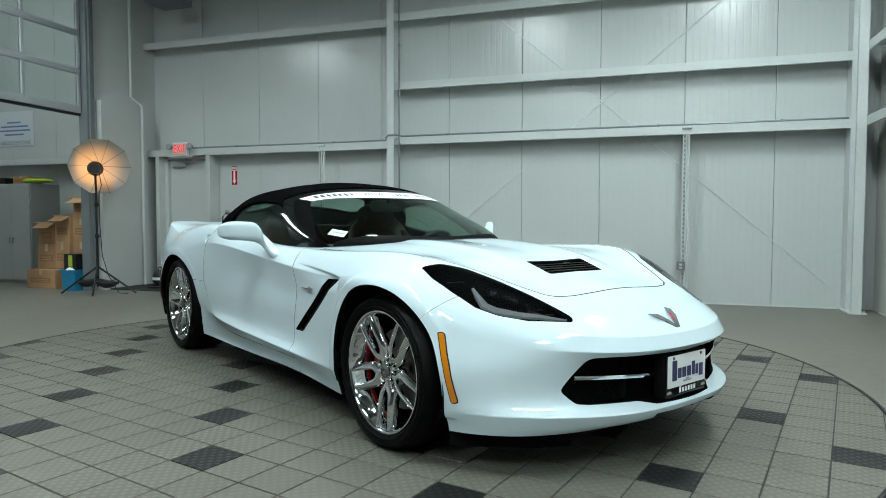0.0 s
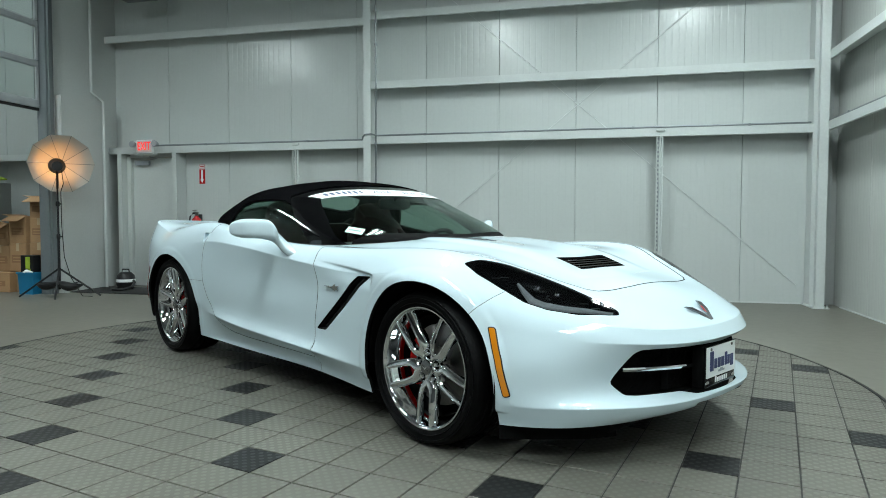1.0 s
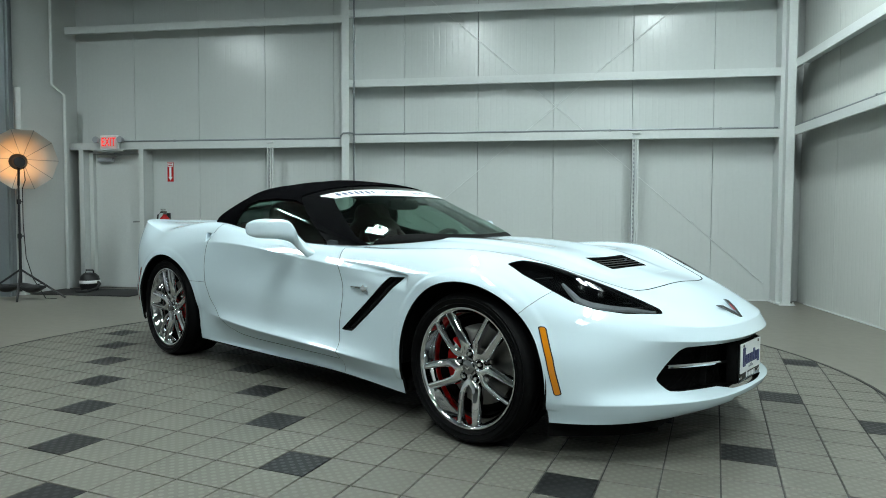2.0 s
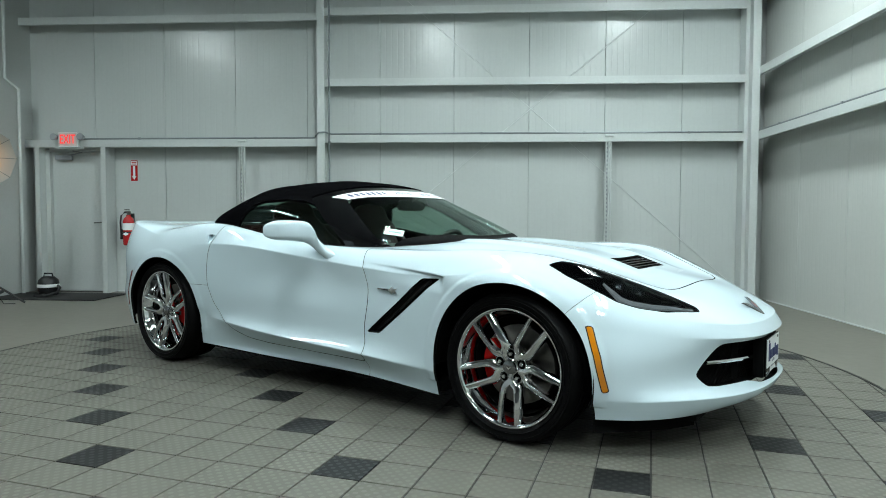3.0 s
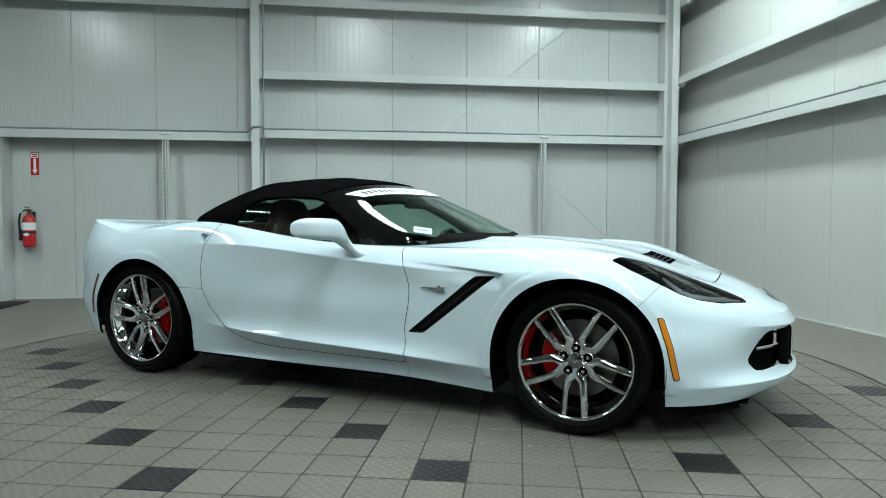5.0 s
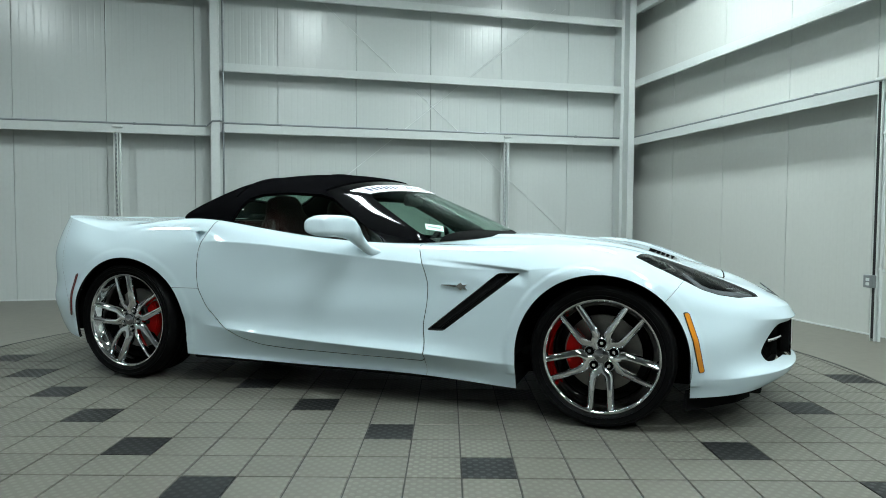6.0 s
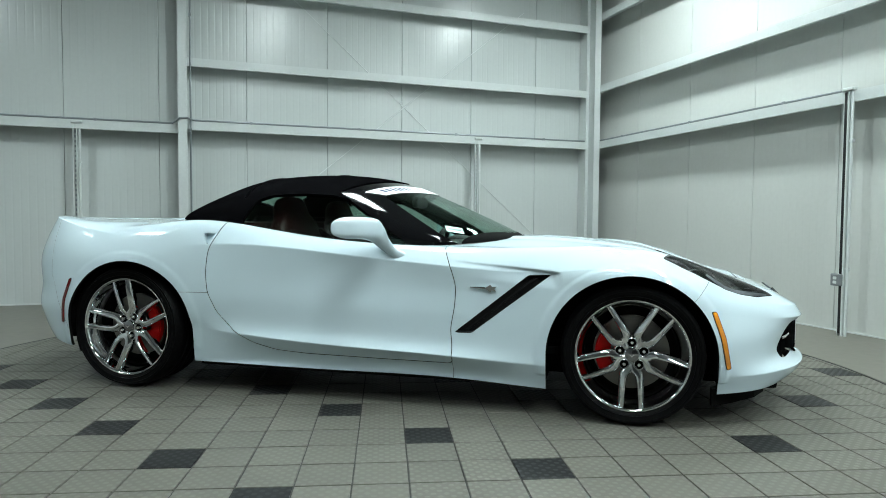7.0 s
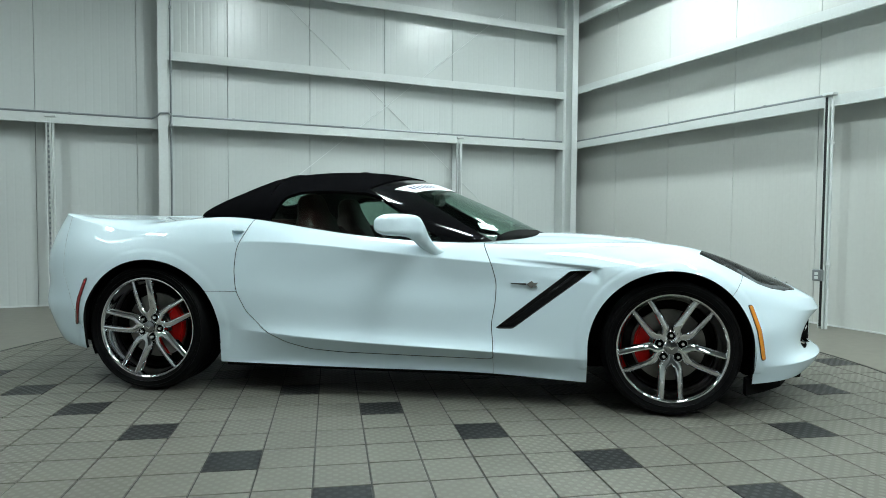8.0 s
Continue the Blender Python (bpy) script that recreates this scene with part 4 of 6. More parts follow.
def build_body():
    gap = 0.0019
    sk = half_skin()
    arch = either(*(disc(*a) for a in ARCH))
    archf = on_flank(arch)
    inner = sk.shifted(-0.016)
    house = [(x, float(base_y(x)) + 0.006) for x in np.linspace(-.60, -2.69, 60)]
    cockpit = poly_field([(-.585, 0)] + house + [(-2.70, 0), (-2.70, -.2), (-.585, -.2)], 0, 1)
    cab = lambda V: np.maximum(cockpit(V), 0.76 - V[:, 2])
    sk = sk.drop(archf)
    sk = sk.drop(lambda V: np.max([V[:, 1] - .215, V[:, 2] - .232 - (V[:, 1] - .215) * .0, .6 - V[:, 0]], axis=0))
    sk = sk.drop(cab)
    mouth, sk2, _ = sk.cut(mouth_field())
    sk = sk2.tidy()
    lampf = on_top(poly_field(round_poly(LAMP, 0.012), 0, 1))
    lamp = sk.keep(on_top(poly_field(round_poly(LAMP, 0.012), 0, 1, -0.0025)))
    sk = sk.drop(lampf)
    ventf = on_flank(poly_field(round_poly(VENT, 0.012), 0, 2))
    vent = sk.keep(ventf)
    sk = sk.drop(ventf)
    scoopf = on_flank(poly_field(round_poly(SCOOP, 0.006), 0, 2))
    scoop = sk.keep(scoopf)
    sk = sk.drop(scoopf)
    hvf = on_top(poly_field(round_poly(HOODVENT, 0.01), 0, 1))
    hv = sk.keep(hvf)
    sk = sk.drop(hvf)
    doorp = round_poly(DOOR, 0.03)
    door = sk.keep(on_flank(poly_field(doorp, 0, 2, -gap)))
    sk = sk.drop(on_flank(poly_field(doorp, 0, 2, gap)))
    bonp = BONNET + [(x, -y) for x, y in BONNET[-2:0:-1]]
    bon = sk.keep(on_top(poly_field(bonp, 0, 1, -gap - .0012)))
    sk = sk.drop(on_top(poly_field(bonp, 0, 1, gap + .0012)))
    # bumper seams: nose cap ahead of the wheel, tail cap behind
    seam_f = lambda V: np.maximum(.245 + (V[:, 2] - .56) * 0.9 - V[:, 0], 0 * V[:, 0] - 9)
    nose = sk.keep(lambda V: seam_f(V) + gap * .6)
    sk = sk.drop(lambda V: seam_f(V) - gap * .6)
    seam_r = lambda V: V[:, 0] + 3.215 - np.where(V[:, 2] < .62, (.62 - V[:, 2]) * 0.5, 0)
    tail = sk.keep(lambda V: seam_r(V) + gap * .4)
    sk = sk.drop(lambda V: seam_r(V) - gap * .4)
    quarter = sk.keep(lambda V: V[:, 0] + 1.95)
    rest = sk.drop(lambda V: V[:, 0] + 1.95)
    sill = rest.keep(lambda V: np.maximum(V[:, 0] + .852, V[:, 2] - .30))
    rest = rest.drop(lambda V: np.maximum(V[:, 0] + .852 - gap, V[:, 2] - .30))
    fender = rest

    lowf = lambda V: np.max([V[:, 2] - .546, -2.5 - V[:, 0]], axis=0)
    lowq = quarter.keep(lambda V: lowf(V) + .0012)
    quarter = quarter.drop(lambda V: lowf(V) - .0012)
    lip, lips = 0.015, []
    for nm, s, lab in (("front_fender", fender, ""), ("rear_quarter", quarter, ""), ("quarter_lower", lowq, ""), ("sill", sill, "")):
        e = s.tidy()
        lips.append(e.lips(lip))
        skin_part(nm, e.mirrored(), M["paint"], car, lab)
        skin_part(nm, e, M["paint"], car, lab)
    for nm, s in (("bonnet", bon), ("front_bumper", nose), ("rear_bumper", tail)):
        e = s.tidy()
        lips.append(e.lips(lip))
        skin_part(nm, e.plus(e.mirrored()), M["paint"], car)
    e = door.tidy()
    lips.append(e.lips(lip))
    doors = [skin_part("door", e.mirrored(), M["paint"], car), skin_part("door", e, M["paint"], car)]
    # dark inner shell behind the seams; panel lips join it, blackened as gap shade
    core = inner.drop(on_flank(either(*(disc(a, b, r + .03) for a, b, r in ARCH)))).drop(cab).drop(mouth_field(0.03)).drop(on_top(poly_field(LAMP, 0, 1, 0.01))).drop(on_flank(poly_field(SCOOP, 0, 2, .008))).drop(on_flank(poly_field(VENT, 0, 2, .008))).drop(on_top(poly_field(HOODVENT, 0, 1, .008)))
    for e in lips:
        core = core.plus(e)
    skin_part("inner_frame", core.plus(core.mirrored()), M["underbody"], car, "dark inner structure and panel edges blackened for the shade in the gaps")
    return lamp, vent, doors, scoop, hv


lamp_skin, vent_skin, door_obs, scoop_skin, hood_vent_skin = build_body()


def pane(name, sk, material, parent, label):
    """A sheet of glass 4 mm thick that lets daylight and lamplight through."""
    sk = sk.tidy().welded()
    back = Skin(sk.V - sk.N * 0.004, -sk.N, [tuple(reversed(f)) for f in sk.F])
    n = len(sk.V)
    both_faces = sk.plus(back)
    both_faces.F += [(b, a, a + n, b + n) for a, b in sk.border()]
    ob = skin_part(name, both_faces, material, parent, label)
    ob.visible_shadow = False
    return ob


def build_house():
    h = house_skin()
    za = lambda x: .822 + (-.955 - x) * (1.135 - .822) / (1.50 - .955)       # top of the A-pillar in side view
    head = lambda V: -(V[:, 0] + 1.325 + .17 * (np.abs(V[:, 1]) / .54) ** 2)   # below zero ahead of the header
    above = lambda V: za(V[:, 0]) - V[:, 2]
    screen_f = both(head, above)
    win = round_poly([(-1.14, .832), (-1.47, 1.045), (-1.57, 1.072), (-1.75, 1.082), (-1.93, 1.074), (-2.005, 1.048), (-2.035, 1.0), (-2.085, .905), (-2.0, .80), (-1.13, .78)], 0.012)
    side_f = both(poly_field(win, 0, 2), lambda V: 0.3 - V[:, 1])
    border_f = lambda V: screen_f(V) + 0.045
    screen = h.keep(screen_f)
    cowl_f = lambda V: -(V[:, 0] + .650 + .155 * (np.abs(V[:, 1]) / .54) ** 2)
    cowl, screen = screen.keep(cowl_f), screen.drop(cowl_f)
    band, clear = screen.drop(border_f), screen.keep(border_f)
    rest = h.drop(screen_f)
    side = rest.keep(side_f)
    rest = rest.drop(side_f)
    # the pillar and header rail in gloss black, the rest is cloth
    rail_f = both(lambda V: za(V[:, 0]) - 0.075 - V[:, 2], lambda V: -(V[:, 0] + 1.60), lambda V: -(V[:, 0] + 1.365 + .17 * (np.abs(V[:, 1]) / .54) ** 2))
    low_f = both(lambda V: -(V[:, 0] + 1.46), lambda V: V[:, 2] - za(V[:, 0]))
    pillar = rest.keep(either(rail_f, low_f))
    cloth = rest.drop(either(rail_f, low_f))
    # rear window let into the slope of the cloth
    rear_f = poly_field(round_poly([(-2.20, -.43), (-2.20, .43), (-2.34, .50), (-2.43, .50), (-2.48, .44), (-2.48, -.44), (-2.43, -.50), (-2.34, -.50)], .05), 0, 1)
    rear = cloth.keep(rear_f)
    cloth = cloth.drop(rear_f)
    c = cloth.shifted(0.006).tidy().edged(0.02)
    top = skin_part("soft_top", c.plus(c.mirrored()), M["cloth"], car, "taut black cloth soft top, raised")
    ln = cloth.drop(both(poly_field(win, 0, 2, .035), lambda V: 0.3 - V[:, 1]))
    ci = Skin(ln.V - ln.N * 0.02, -ln.N, [tuple(reversed(f)) for f in ln.F])
    skin_part("headlining", ci.plus(ci.mirrored()), M["dash"], top, "dark cloth headlining")
    pane("rear_window", rear.plus(rear.mirrored()), M["ws"], top, "small glass rear window")
    p = pillar.tidy().edged(0.03)
    skin_part("windscreen_pillar", p.mirrored(), M["gloss_black"], car, "gloss black windscreen pillar")
    skin_part("windscreen_pillar", p, M["gloss_black"], car, "gloss black windscreen pillar")
    ws = pane("windscreen", clear.plus(clear.mirrored()), M["ws"], car, "clear curved windscreen")
    skin_part("windscreen_border", band.plus(band.mirrored()), M["gloss_black"], ws, "black printed edge of the glass")
    skin_part("cowl", cowl.plus(cowl.mirrored()), M["underbody"], car, "black cowl panel below the windscreen")
    for sgn, dr in ((-1, door_obs[0]), (1, door_obs[1])):
        s = side.shifted(-0.006)
        pane("door_window", s.mirrored() if sgn < 0 else s, M["sideglass"], dr, "tinted side window")
    return clear.plus(band), side


screen_skin, side_skin = build_house()


# ---------------------------------------------------------------- wheels
def spoke_mesh(c, q, rim):
    """One arm of a split spoke: pairs grow out of one foot between the lug nuts, part round a slot and run to the rim."""
    n = 25
    vs, fs = [], []
    for i in range(n):
        t = i / (n - 1)
        r = .030 + (rim - .008 - .030) * t
        out = float(hermite([.03, .046, .056, .068, .085, .12, .27], [.014, .016, .024, .042, .053, .057, .060], r))
        inn = float(hermite([.03, .080, .090, .105, .165, .27], [.0, .0, .012, .018, .026, .033], r))
        yy = float(hermite([.03, .06, .10, .18, .27], [.030, .027, .018, .008, .004], r))
        deep = .030 + .022 * (1 - t)
        w = out - inn
        lip = .014 * float(hermite([.03, .078, .095, .27], [.0, .0, 1, 1], r))
        for at, dy in ((0, lip + .02), (0, lip * .6), (.12, lip * .15), (.32, .0), (.62, .004), (.90, .012), (1.0, .020), (1.0, deep)):
            v = q * (inn + w * at)
            vs.append((r * math.cos(c) - v * math.sin(c), yy + dy, r * math.sin(c) + v * math.cos(c)))
    for i in range(n - 1):
        for k in range(7):
            f = (i * 8 + k, (i + 1) * 8 + k, (i + 1) * 8 + k + 1, i * 8 + k + 1)
            fs.append(f if q < 0 else f[::-1])
    return vs, fs


def build_wheel(x, side, R, rim, width, turn):
    """A wheel whose outer face looks along -y before side turns it."""
    m = pose(x, side * 0.884, R, 0, 0, 0 if side < 0 else 180)
    # rim barrel is the wheel's own mesh
    prof = [(rim - .012, .012), (rim - .007, .001), (rim - .003, -.002), (rim + .002, -.002), (rim + .005, .004), (rim + .006, .012), (rim - .002, .020), (rim - .008, .035), (rim - .028, .060), (rim - .030, width * .8), (rim + .003, width - .005), (rim - .008, width - .005), (rim - .040, width * .8), (rim - .038, .072), (rim - .026, .045), (rim - .016, .030)]
    w = part("wheel", lathe(prof, 72, "y", True), M["chrome"], car, "chrome five-split-spoke alloy wheel", m=m)
    tp = [(rim - .004, .016), (rim + .012, -.004), (rim + .035, -.012), (rim + .052, -.012), (R - .022, -.004), (R - .010, .010), (R - .003, .030)]
    k = 4
    wd = (width - .06) / k
    for q in range(k):
        a = .030 + q * wd
        tp += [(R - .001, a + .006), (R, a + wd * .5), (R - .001, a + wd - .010), (R - .008, a + wd - .007), (R - .008, a + wd - .001)]
    tp += [(R - .003, width - .03), (R - .02, width), (rim + .03, width + .004), (rim, width - .01)]
    tp = [(r, min(h, width + .004)) for r, h in tp]
    ty = part("tyre", lathe(tp, 96, "y"), M["rubber"], w, "black low-profile tyre")
    for q in range(2):
        part("sidewall_ring", lathe([(rim + .018 + q * .022, -.0085 - q * .003), (rim + .0195 + q * .022, -.0125 - q * .0015), (rim + .021 + q * .022, -.0088 - q * .003)], 96, "y"), M["rubber"], w)
    for s in range(5):
        c = math.radians(turn + 72 * s)
        for q in (-1, 1):
            part("spoke", spoke_mesh(c, q, rim), M["chrome"], w)
        b = c + math.radians(36)
        part("lug_nut", moved(lathe([(0, .024), (.007, .024), (.009, .027), (.0095, .060), (0, .060)], 6, "y"), Matrix.Translation((.0565 * math.cos(b), 0, .0565 * math.sin(b)))), M["chrome"], w, "chrome lug nut")
        part("lug_seat", moved(lathe([(0, .052), (.0185, .052), (.0185, .060)], 20, "y"), Matrix.Translation((.0565 * math.cos(b), 0, .0565 * math.sin(b)))), M["underbody"], w, "dark well round the lug nut")
        part("lug_well", moved(lathe([(.0185, .056), (.0185, .034), (.0205, .031), (.024, .034), (.026, .044), (.026, .07)], 20, "y"), Matrix.Translation((.0565 * math.cos(b), 0, .0565 * math.sin(b)))), M["chrome"], w)
    part("hub", lathe([(0, .028), (.030, .028), (.036, .034), (.038, .075), (0, .075)], 48, "y"), M["chrome"], w)
    part("centre_cap", lathe([(0, .016), (.026, .017), (.031, .020), (.032, .027)], 36, "y"), M["dark_chrome"], w, "brushed grey centre cap")
    part("cap_emblem", prism([(-.016, .006), (0, -.010), (.016, .006), (.006, .002), (0, -.003), (-.006, .002)], .0145, .0165), M["chrome"], w)
    d = part("brake_disc", lathe([(.07, .105), (.175, .105), (.175, .130), (.07, .130)], 64, "y", True), M["disc"], w, "vented iron brake disc")
    part("disc_hat", lathe([(0, .085), (.072, .085), (.078, .092), (.078, .118)], 40, "y"), M["disc"], w)
    # caliper hugs the disc towards the car's middle
    cx = math.pi if x > -1 else 0
    if side > 0:
        cx = math.pi - cx
    pr = []
    for i in range(13):
        a = cx + math.radians(-42 + 84 * i / 12)
        pr.append((.166 * math.cos(a), .166 * math.sin(a)))
    for i in range(12, -1, -1):
        a = cx + math.radians(-38 + 76 * i / 12)
        pr.append((.098 * math.cos(a), .098 * math.sin(a)))
    bm = bmesh.new()
    v, f = prism(pr, .072, .135)
    vv = [bm.verts.new(p) for p in v]
    for q in f:
        bm.faces.new([vv[i] for i in q])
    bmesh.ops.recalc_face_normals(bm, faces=bm.faces)
    bmesh.ops.bevel(bm, geom=[e for e in bm.edges if e.calc_face_angle(0) > 0.8], offset=.008, segments=2, affect="EDGES")
    bm.verts.index_update()
    vf = [tuple(p.co) for p in bm.verts], [tuple(p.index for p in q.verts) for q in bm.faces]
    bm.free()
    part("caliper", vf, M["caliper"], w, "red brake caliper")
    # added black sleeve: stands for the dark inside the chrome barrel
    part("barrel_lining", lathe([(rim - .0405, .084), (rim - .043, width * .78)], 64, "y"), M["underbody"], w, "black sleeve added for the shade inside the chrome barrel")
    part("backing", lathe([(.0, .150), (rim - .045, .150)], 48, "y"), M["underbody"], w)
    return w


for sd in (-1, 1):
    build_wheel(0.0, sd, .327, .2570, .240, -90)
    build_wheel(AXR, sd, .340, .2680, .280, 100)


def wheel_wells():
    for x, zc, r in ((a, b, q + .006) for a, b, q in ARCH):
        for sd in (-1, 1):
            vs, fs, n = [], [], 40
            for i in range(n + 1):
                a = math.radians(-14 + (198 if x > -1 else 217) * i / n)
                for rr, y in ((r, .86), (r + .012, .80), (r + .012, .52)):
                    vs.append((x + rr * math.cos(a), sd * y, zc + rr * math.sin(a)))
            for i in range(n):
                for k in range(2):
                    fs.append((i * 3 + k, i * 3 + k + 1, i * 3 + k + 4, i * 3 + k + 3))
            k = len(vs)
            vs.append((x, sd * .52, zc))
            for i in range(n):
                fs.append((i * 3 + 2, k, (i + 1) * 3 + 2))
            part("wheel_well", (vs, fs), M["underbody"], car, "black wheel well liner")


wheel_wells()
for sd in (-1, 1):
    part("bumper_liner", box(-3.125, -3.085, min(sd * .52, sd * .845), max(sd * .52, sd * .845), .26, .50, .006), M["underbody"], car, "black liner inside the rear bumper corner")
part("underbody", join(box(-2.30, -.40, -.80, .80, .135, .19, .02), box(-3.30, -3.05, -.62, .62, .20, .30, .03), box(-3.1, .5, -.50, .50, .14, .24, .02), box(.42, .70, -.55, .55, .135, .20, .02)), M["underbody"], car, "black underbody tray")
for sd in (-1, 1):
    part("front_air_dam", prism([(x, sd * y) for x, y in ((.36, .80), (.47, .70), (.59, .57), (.66, .44), (.62, .42), (.55, .53), (.45, .64), (.36, .75))], .095, .175, "z"), M["underbody"], car, "black rubber air deflector under the nose", smooth=False)


# ---------------------------------------------------------------- the car: lamps, vents, grille, badges
def two_sided(fn):
    for sd in (-1, 1):
        fn(sd)


def mir(vf, sd):
    """Parts are drawn for the +y flank; sd = -1 mirrors them."""
    return vf if sd > 0 else ([(x, -y, z) for x, y, z in vf[0]], [tuple(reversed(f)) for f in vf[1]])


def surf(skin, x, y):
    """The point of a skin nearest to (x, y) in plan, with its normal."""
    k = np.argmin((skin.V[:, 0] - x) ** 2 + (skin.V[:, 1] - y) ** 2)
    return Vector(skin.V[k]), Vector(skin.N[k])


def headlamp(sd):
    cover = lamp_skin if sd > 0 else lamp_skin.mirrored()
    back = Skin(lamp_skin.V - np.array([0.02, 0.0, 0.045]), lamp_skin.N, lamp_skin.F)
    wall_v, wall_f = [], []
    for a, b in lamp_skin.border():
        k = len(wall_v)
        wall_v += [lamp_skin.V[a], lamp_skin.V[b], back.V[b], back.V[a]]
        wall_f.append((k, k + 1, k + 2, k + 3))
    h = part("headlamp", mir(([tuple(v) for v in back.V] + [tuple(v) for v in wall_v], list(back.F) + [tuple(i + len(back.V) for i in f) for f in wall_f]), sd), M["gloss_black"], car, "swept-back headlamp with black housing")
    skin_part("cover", cover, M["lens"], h, "clear moulded headlamp cover")
    # light guide along the lower edge, hooked up at its rear end
    path = [(.350, .676), (.385, .684), (.43, .686), (.47, .668), (.53, .612), (.59, .548), (.64, .492), (.660, .470)]
    pts = []
    for x, y in path:
        p, n = surf(lamp_skin, x, y)
        pts.append(p - n * 0.016)
    wd = [.006, .014, .019, .020, .017, .014, .010, .006]
    vs, fs = [], []
    for i, p in enumerate(pts):
        d = (pts[min(i + 1, 7)] - pts[max(i - 1, 0)]).normalized()
        _, n = surf(lamp_skin, *path[i])
        u = d.cross(n).normalized() * wd[i]
        for q, w in ((u, 0), (u * .6, .006), (-u * .6, .006), (-u, 0)):
            vs.append(tuple(p + q + n * w))
    for i in range(7):
        for k in range(3):
            fs.append((i * 4 + k, i * 4 + k + 1, i * 4 + k + 5, i * 4 + k + 4))
    part("light_guide", mir((vs, fs), sd), M["led"], h, "pale grey daytime light guide")
    for x, y, r in ((.405, .600, .030), (.475, .565, .026)):
        p, n = surf(lamp_skin, x, y)
        c = p - n * .035
        m = Matrix.Translation(c) @ Vector((.85, .25, .35)).to_track_quat("Z", "Y").to_matrix().to_4x4()
        part("projector", mir(moved(lathe([(0, .016), (r * .5, .013), (r * .85, .004), (r, -.006), (r * 1.08, -.006), (r * 1.12, .0), (r * 1.2, -.02)], 28), m), sd), M["gloss_black"], h, "small dark projector lens")
    for x, y in ((.27, .72), (.295, .69), (.56, .52), (.60, .50)):
        p, n = surf(lamp_skin, x, y)
        c = p - n * .02
        part("fin", mir(tube([c - Vector((.014, -.010, 0)), c + Vector((.014, -.010, 0))], .0035, 6), sd), M["chrome"], h)


two_sided(headlamp)


def fender_vent(sd):
    deep = Skin(vent_skin.V - np.array([0, 0.045, 0]), vent_skin.N, vent_skin.F)
    v = part("fender_vent", mir(([tuple(p) for p in deep.V], deep.F), sd), M["black"], car, "black slanting air vent behind the front wheel")
    # blades run along the opening
    for k, t in enumerate((0.5,)):
        a = Vector((-.845 + .09 * t, 0, .394))
        b = Vector((-.480 + .105 * t, 0, .686))
        pts = []
        for i in range(7):
            q = a.lerp(b, .04 + .92 * i / 6)
            kk = np.argmin((vent_skin.V[:, 0] - q.x) ** 2 + (vent_skin.V[:, 2] - q.z) ** 2)
            pts.append((q.x, float(vent_skin.V[kk, 1]) - .026, q.z))
        part("blade", mir(tube(pts, .008, 6), sd), M["black"], v, "black blade")
    # liner that turns the edge black
    lv, lf = [], []
    for a, b in vent_skin.border():
        k = len(lv)
        o = np.array([0, .0012, 0])
        lv += [vent_skin.V[a] - o * 2, vent_skin.V[b] - o * 2, vent_skin.V[b] - np.array([0, .045, 0]), vent_skin.V[a] - np.array([0, .045, 0])]
        lf.append((k, k + 1, k + 2, k + 3))
    c = np.mean(vent_skin.V, axis=0)
    lv = [tuple(c + (np.array(p) - c) * np.array([.992, 1, .985])) for p in lv]
    part("liner", mir((lv, lf), sd), M["black"], v)


two_sided(fender_vent)


def scoop(sd):
    deep = Skin(scoop_skin.V - np.array([0.010, 0.034, 0]), scoop_skin.N, scoop_skin.F)
    part("door_handle_scoop", mir(([tuple(p) for p in deep.V], deep.F), sd), M["paint"], car, "small white triangular grip scoop")
    lv, lf = [], []
    for a, b in scoop_skin.border():
        k = len(lv)
        lv += [tuple(scoop_skin.V[a]), tuple(scoop_skin.V[b]), tuple(deep.V[b]), tuple(deep.V[a])]
        lf.append((k, k + 1, k + 2, k + 3))
    part("scoop_wall", mir((lv, lf), sd), M["paint"], car, smooth=False)


two_sided(scoop)


def hood_vent():
    both_skin = hood_vent_skin.plus(hood_vent_skin.mirrored())
    deep = Skin(both_skin.V - np.array([0, 0, 0.05]), both_skin.N, both_skin.F)
    v = part("bonnet_vent", ([tuple(p) for p in deep.V], deep.F), M["underbody"], car, "black louvred vent in the bonnet")
    for k in range(5):
        x = .194 + k * .026
        w = .189 - (x - .176) * .05
        z0 = surf(hood_vent_skin, x, .05)[0].z
        pts = [(-.004, -.003), (.024, .001), (.025, -.0005), (-.002, -.0055)]
        part("louvre", prism([(x + a * .9, z0 - .009 + b * 2.0) for a, b in pts], -w, w, "y"), M["dark_chrome"], v, "glossy dark louvre blade", smooth=False)


hood_vent()


def front_x(y):
    return .858 - .50 * y * y


